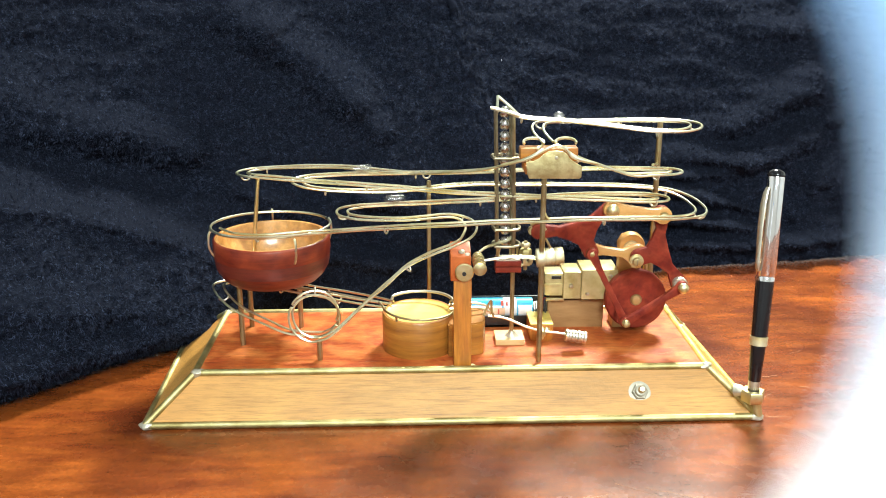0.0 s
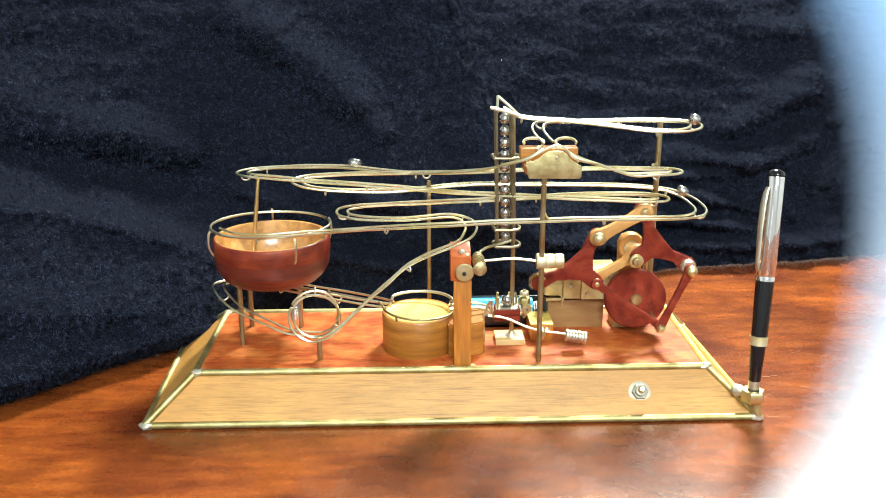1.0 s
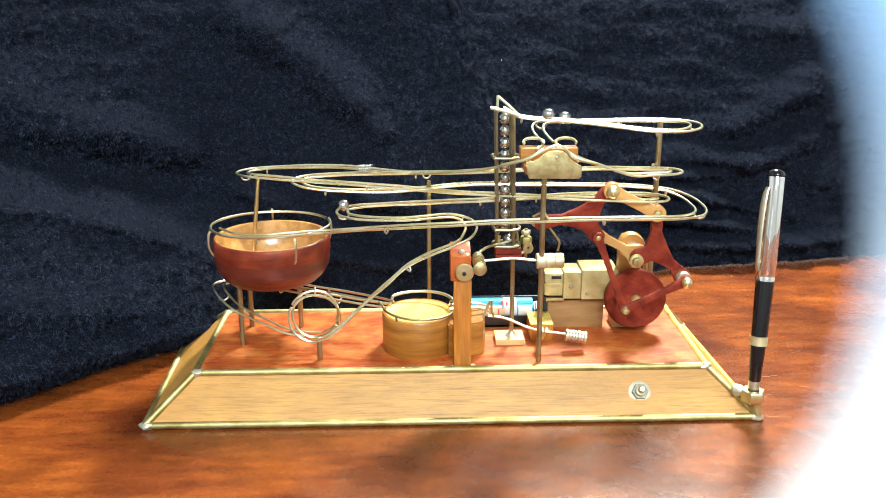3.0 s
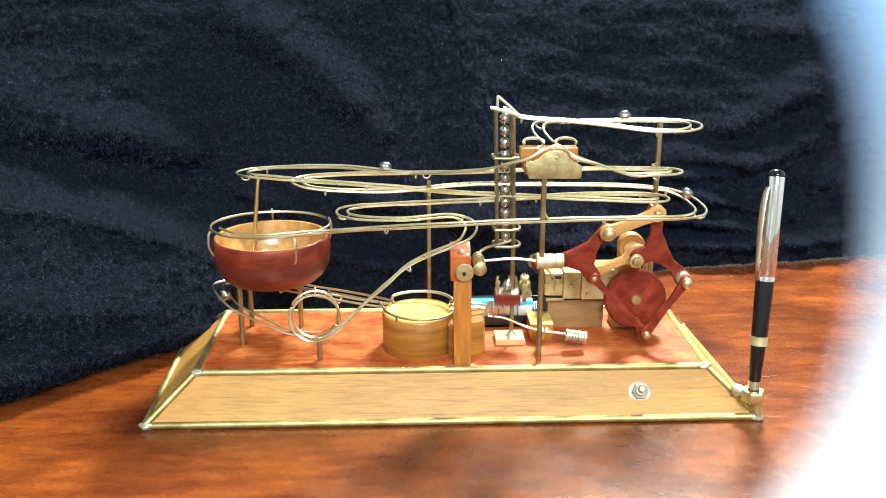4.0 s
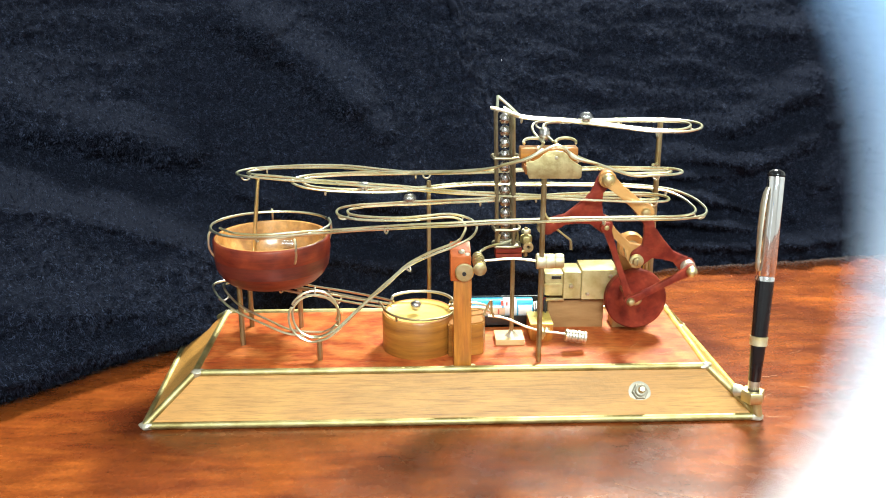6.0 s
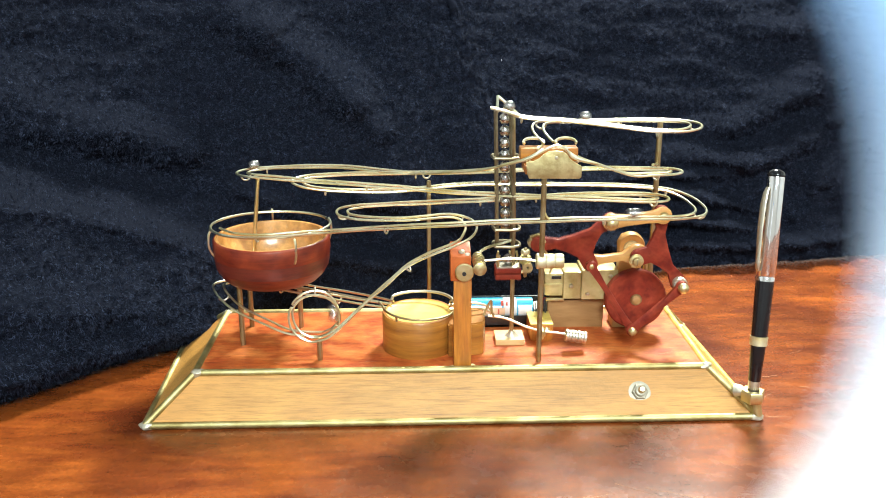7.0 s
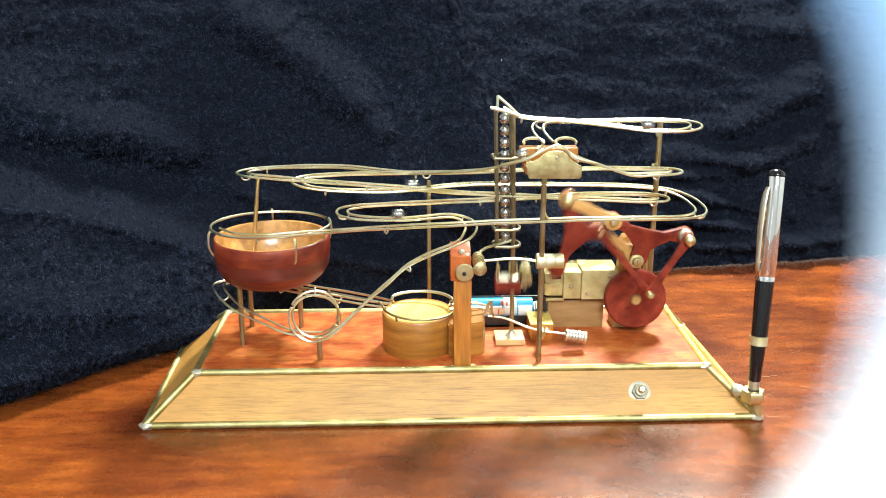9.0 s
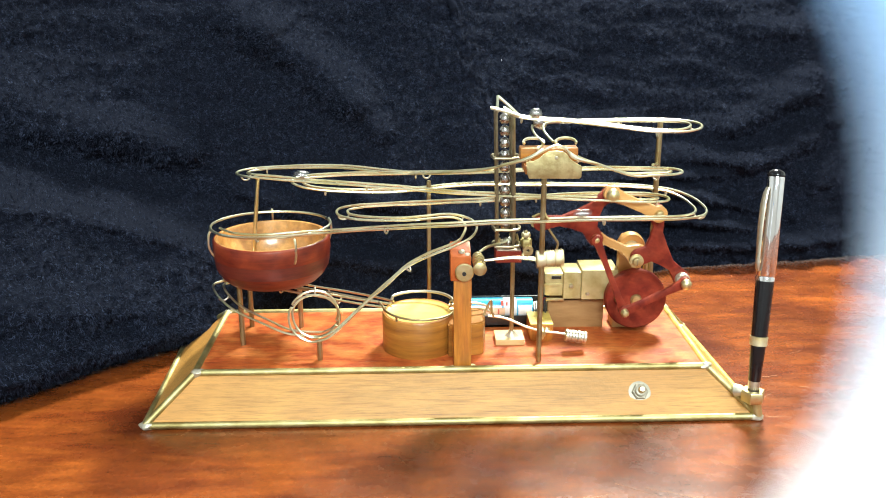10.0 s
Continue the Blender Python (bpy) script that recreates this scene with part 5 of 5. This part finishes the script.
SHAPE = [(0, 0), (0.125, 0.08), (0.225, 0.133), (0.325, 0.185), (0.425, 0.212), (0.525, 0.298), (0.62, 0.40), (0.725, 0.496), (0.825, 0.540),
         (0.94, 0.610), (1.03, 0.694), (1.125, 0.794), (1.225, 0.863), (1.325, 0.924), (1.4, 1.0)]
DRIFT = [(0, 0), (1.0, -0.02), (2.5, 0.02), (4.5, 0.075), (7.5, 0.09), (8.0, 0.06), (9.0, 0.04), (10.0, 0.065)]


def cycle_time(t):
    return t - lerp_table(DRIFT, t)


def turns(t):
    s = cycle_time(t)
    k = math.floor(s / 1.4)
    return k + lerp_table(SHAPE, s - 1.4 * k)


LIFT_Z = [(0, 0.0811), (0.1, 0.0862), (0.18, 0.0905), (0.42, 0.0905), (0.48, 0.0860), (0.52, 0.0790), (0.6, 0.0563), (0.7, 0.0370), (0.76, 0.0347), (0.9, 0.0347),
          (1.0, 0.0455), (1.1, 0.0530), (1.2, 0.0655), (1.3, 0.0755), (1.4, 0.0811)]


def lift_height(t):
    s = cycle_time(t)
    return lerp_table(LIFT_Z, s - 1.4 * math.floor(s / 1.4))


RELEASE = {0: 0.1, 1: 1.46, 2: 2.75, 3: 4.22, 4: 5.58, 5: 6.97, 6: 8.38, 7: 9.83}


def released(t):
    """How many balls have left the tower's top, rising while the cup pushes."""
    n = 0.0
    for at in RELEASE.values():
        f = max(0.0, min(1.0, (t - at + 0.22) / 0.22))
        n += f
    return n


TOWER_TOP, TOWER_STEP = 0.1865, 0.0077


def tower_place(index, t):
    z = TOWER_TOP - (index - released(t) + 1) * TOWER_STEP
    f = (z - 0.095) / 0.09
    return Vector((0.0362 - 0.0022 * f, 0.066, z))


def ride(line):
    """Ball centres above a run of rails."""
    return [p + u * RIDE for p, (s, u) in zip(line, sides(line))]


def path_at(line, knots, x):
    """The place on a line where knots give (time, index of the line's points)."""
    i = max(0.0, min(len(line) - 1.001, lerp_table(knots, x)))
    return line[int(i)].lerp(line[int(i) + 1], i - int(i))


def spaced(pairs, per=8):
    return [(t, i * per) for i, t in pairs]


TOP_KNOTS = spaced([(0, 0), (1, 0.12), (1.43, 0.2), (2, 0.33), (3, 0.49), (4, 0.66), (5, 0.76), (6, 0.82), (7, 0.87), (8, 0.91), (9, 0.99), (10, 1.12), (11, 1.29), (12, 1.45), (13, 1.53), (14, 1.6), (15, 1.7), (16, 1.8), (17, 1.9)])
LEFT_KNOTS = spaced([(0, 0.03), (1, 0.12), (2, 0.2), (3, 0.28), (4, 0.38), (5, 0.46), (6, 0.63), (7, 0.80), (8, 0.88), (10, 0.98), (12, 1.05), (13, 1.15), (14, 1.25), (15, 1.35), (16, 1.44),
                     (17, 1.56), (18, 1.66), (20, 1.80), (22, 1.90), (24, 2.0), (25, 2.08), (26, 2.18), (27, 2.3), (29, 2.5), (30, 2.57), (32, 2.68), (34, 2.8), (35, 2.9), (36, 3.0), (37, 3.06),
                     (39, 3.15), (43, 3.28), (47, 3.40), (57, 3.52), (64, 3.58)])
LEFT_END_KNOTS = spaced([(64, 3.58), (67, 3.66), (68, 3.70), (69, 3.76), (71, 3.88), (72, 3.95), (73, 4.05), (75, 4.12)])
RIGHT_KNOTS = spaced([(0, 0.03), (2, 0.17), (3, 0.25), (6, 0.38), (8, 0.46), (10, 0.60), (12, 0.78), (13, 0.83), (14, 0.92), (15, 1.0), (17, 1.1), (18, 1.17), (19, 1.2), (21, 1.3), (22, 1.42),
                      (23, 1.55), (24, 1.68), (25, 1.78), (26, 1.88), (27, 1.95), (28, 2.02), (29, 2.1), (31, 2.2), (32, 2.26), (33, 2.33), (34, 2.46), (35, 2.6), (36, 2.72), (37, 2.84), (38, 2.95)])
R_TOP, R_LEFT, R_RIGHT, R_OUT = ride(TOP), ride(LEFT_HIGH[:-1] + LEFT_LOW), ride(RIGHT), ride(BOWL_OUT)


def bowl_place(f):
    """Round and down the bowl: f from 0 (in) to 1 (through the hole)."""
    a = -0.85 - 2 * math.pi * (7.0 * f + 1.5 * f * f)
    r = 0.0318 * (1 - f) ** 0.55 + 0.001
    if f < 0.06:
        r = 0.0385 + (r - 0.0385) * f / 0.06
    z = 0.0705 + 0.0225 * (r / 0.0342) ** 3 + BALL_R * 1.08
    if f > 0.97:
        z -= (f - 0.97) / 0.03 * 0.012
    if f < 0.06:
        z = max(z, 0.1098 + RIDE + (0.0975 - 0.1098 - RIDE) * f / 0.06)
    return BOWL_C + Vector((r * math.cos(a), r * math.sin(a), z))


DRIFT_LINE = spline(TRAY_DRIFT, 8)


# where balls wait in the outlet, and how some of them cross the tray
WAIT = (Vector((0.0070, 0.0585, 0.0562)), Vector((0.0072, 0.0670, 0.0562)))
LINGER, QUICK = {-1: 0.55}, {0: 0.16, -4: 0.16, -2: 0.16, 2: 0.16}


def tray_place(s, k):
    """On the tray for about 1 s (or straight across it), then to the outlet, and waiting there."""
    end = DRIFT_LINE[-1]
    if k in QUICK:
        if s < QUICK[k]:
            return DRIFT_LINE[0].lerp(end, s / QUICK[k])
        s -= QUICK[k]
    else:
        if s < 0.92:
            # a quick first roll, then slowly to and fro
            q = s / 0.92 + 0.07 * min(1.0, s / 0.08) * (1 - s / 0.92)
            i = min(len(DRIFT_LINE) - 1.001, q * (len(DRIFT_LINE) - 1))
            return DRIFT_LINE[int(i)].lerp(DRIFT_LINE[int(i) + 1], i - int(i))
        s -= 0.92
    rest = LINGER.get(k, 0)
    if s < rest:
        return end + Vector((0.0010 * math.sin(9 * s), 0.0008 * math.sin(7 * s), 0))
    return end.lerp(WAIT[1 if k % 2 else 0], min(1, (s - rest) / 0.16))


# for each ball: when it leaves the tower, the knots of its run, when it reaches bowl, hole and tray, and which lift takes it
LEFT_BALLS = {-5: ([(0, -5.2), (4.12, -1.15)], 0), -3: ([(2.49, 0.0), (2.66, 0.1), (3.28, 0.8), (4.12, 1.7)], 2),
              -1: ([(0, 0.4), (0.98, 1.4), (1.9, 2.3), (3.6, 3.9), (4.12, 4.4)], 4),
              1: ([(0, 3.45), (0.98, 4.5), (1.9, 5.5), (3.6, 7.05), (4.12, 7.58)], 6),
              3: ([(0, 6.05), (0.98, 7.1), (1.9, 8.1), (2.7, 8.8), (3.28, 9.4), (4.12, 10.3)], 8), 5: ([(0, 8.86), (0.98, 9.85), (1.9, 10.8)], 10)}
RIGHT_BALLS = {-6: ([(0, -6.6), (2.95, -3.65)], -1.9, 1), -4: ([(0, -3.8), (2.95, -0.85)], 2.25, 3), -2: ([(0, -1.0), (1.17, 0.17), (2.1, 1.1), (2.95, 1.95)], 5.5, 5),
               0: ([(0, 2.0), (0.38, 2.4), (2.02, 4.0), (2.12, 4.1), (2.95, 4.92)], 7.98, 7), 2: ([(0, 4.68), (0.38, 5.0), (2.1, 6.77), (2.95, 7.58)], 10.8, 9),
               4: ([(0, 7.53), (0.38, 7.9), (1.17, 8.7), (2.1, 9.68), (2.95, 10.5)], 13.7, 11), 6: ([(0, 10.2), (2.95, 13.1)], 16.0, 13)}


def lifted(j, t, k):
    """The ball that lift j takes: into the cup, up, and into the tower's foot."""
    s = cycle_time(t) - 1.4 * j
    if s < 0.72:
        return None
    if s < 1.59:
        cup = Vector((0.0380, 0.066, lift_height(t) + 0.0058 + BALL_R))
        f = min(1.0, max(0.0, (s - 0.72) / 0.12))
        return WAIT[1 if k % 2 else 0].lerp(cup, f)
    return tower_place(j + 12, t)


def ball_place(k, t):
    if k in RELEASE and t < RELEASE[k] or k >= 8:
        return tower_place(k, t)
    if k in LEFT_BALLS:
        warp, lift = LEFT_BALLS[k]
    elif k in RIGHT_BALLS:
        warp, hole, lift = RIGHT_BALLS[k]
    else:
        warp, lift = [(0, RELEASE[k] + 1.75), (4, RELEASE[k] + 6)], 12
    first = warp[0][1] if warp[0][0] == 0 else -9
    if t < first:
        left = RELEASE.get(k, first - 1.9)
        return path_at(R_TOP, TOP_KNOTS, (t - left) / (first - left) * 1.9)
    up = lifted(lift, t, k)
    if up is not None:
        return up
    rel = lerp_table([(b, a) for a, b in warp], t)
    if k % 2:
        if rel < 3.58:
            return path_at(R_LEFT, LEFT_KNOTS, rel)
        if rel < 4.12:
            return path_at(R_LEFT, LEFT_END_KNOTS, rel)
        return tray_place(t - lerp_table(warp, 4.12), k)
    if rel < 2.95:
        return path_at(R_RIGHT, RIGHT_KNOTS, rel)
    enter = lerp_table(warp, 2.95)
    if t < hole:
        return bowl_place((t - enter) / (hole - enter))
    if t < hole + 0.45:
        return path_at(R_OUT, [(0, 0), (0.10, 12), (0.45, len(R_OUT) - 1)], t - hole)
    return tray_place(t - hole - 0.45, k)


def motions():
    step = 0.05
    times = [round(i * step, 3) for i in range(201)]
    rows = {n: [] for n in ("wheel", "rocker", "drive", "lower", "swing", "top", "foot", "lift", "gate", "feed")}

    def flat(p, y, d):
        return pose(p.x, y, p.y, 0, -math.degrees(math.atan2(d.y, d.x)), 0)

    for t in times:
        pin, j, tp, l, u, a = joints(turns(t))
        rows["wheel"].append((t, pose(CRANK.x, 0.0508, CRANK.y, 0, -math.degrees(a), 0)))
        rows["rocker"].append((t, flat(PIVOT, 0.0540, j - PIVOT)))
        rows["drive"].append((t, flat(pin, 0.0500, j - pin)))
        rows["lower"].append((t, flat(pin, 0.0500, l - pin)))
        rows["swing"].append((t, flat(PIVOT, 0.0540, l - PIVOT)))
        rows["top"].append((t, flat(tp, 0.0545, u - tp)))
        d = u - l
        rows["foot"].append((t, pose(l.x, 0.0535, l.y, 0, 90 - math.degrees(math.atan2(d.y, d.x)), 0)))
        rows["lift"].append((t, pose(0.0380, 0.066, lift_height(t))))
        s = cycle_time(t) % 1.4
        kick = math.exp(-((s - 0.06) / 0.06) ** 2) + math.exp(-((s - 1.46) / 0.06) ** 2)
        rows["gate"].append((t, pose(0.0165, 0.034, 0.0945, 0, -9 * kick, 0)))
        dip = max(0.0, 1 - abs(s - 0.82) / 0.16)
        rows["feed"].append((t, pose(0.0597, 0.050, 0.0398, 0, -11 * min(1, dip * 1.6), 0)))
    for n in ("wheel", "rocker", "drive", "lower", "swing", "top", "foot"):
        walk(LINK[n], rows[n])
    walk(LIFT, rows["lift"])
    walk(GATE, rows["gate"])
    walk(FEED, rows["feed"])
    for k, ob in BALLS.items():
        walk(ob, [(t, Matrix.Translation(ball_place(k, t))) for t in times])


motions()
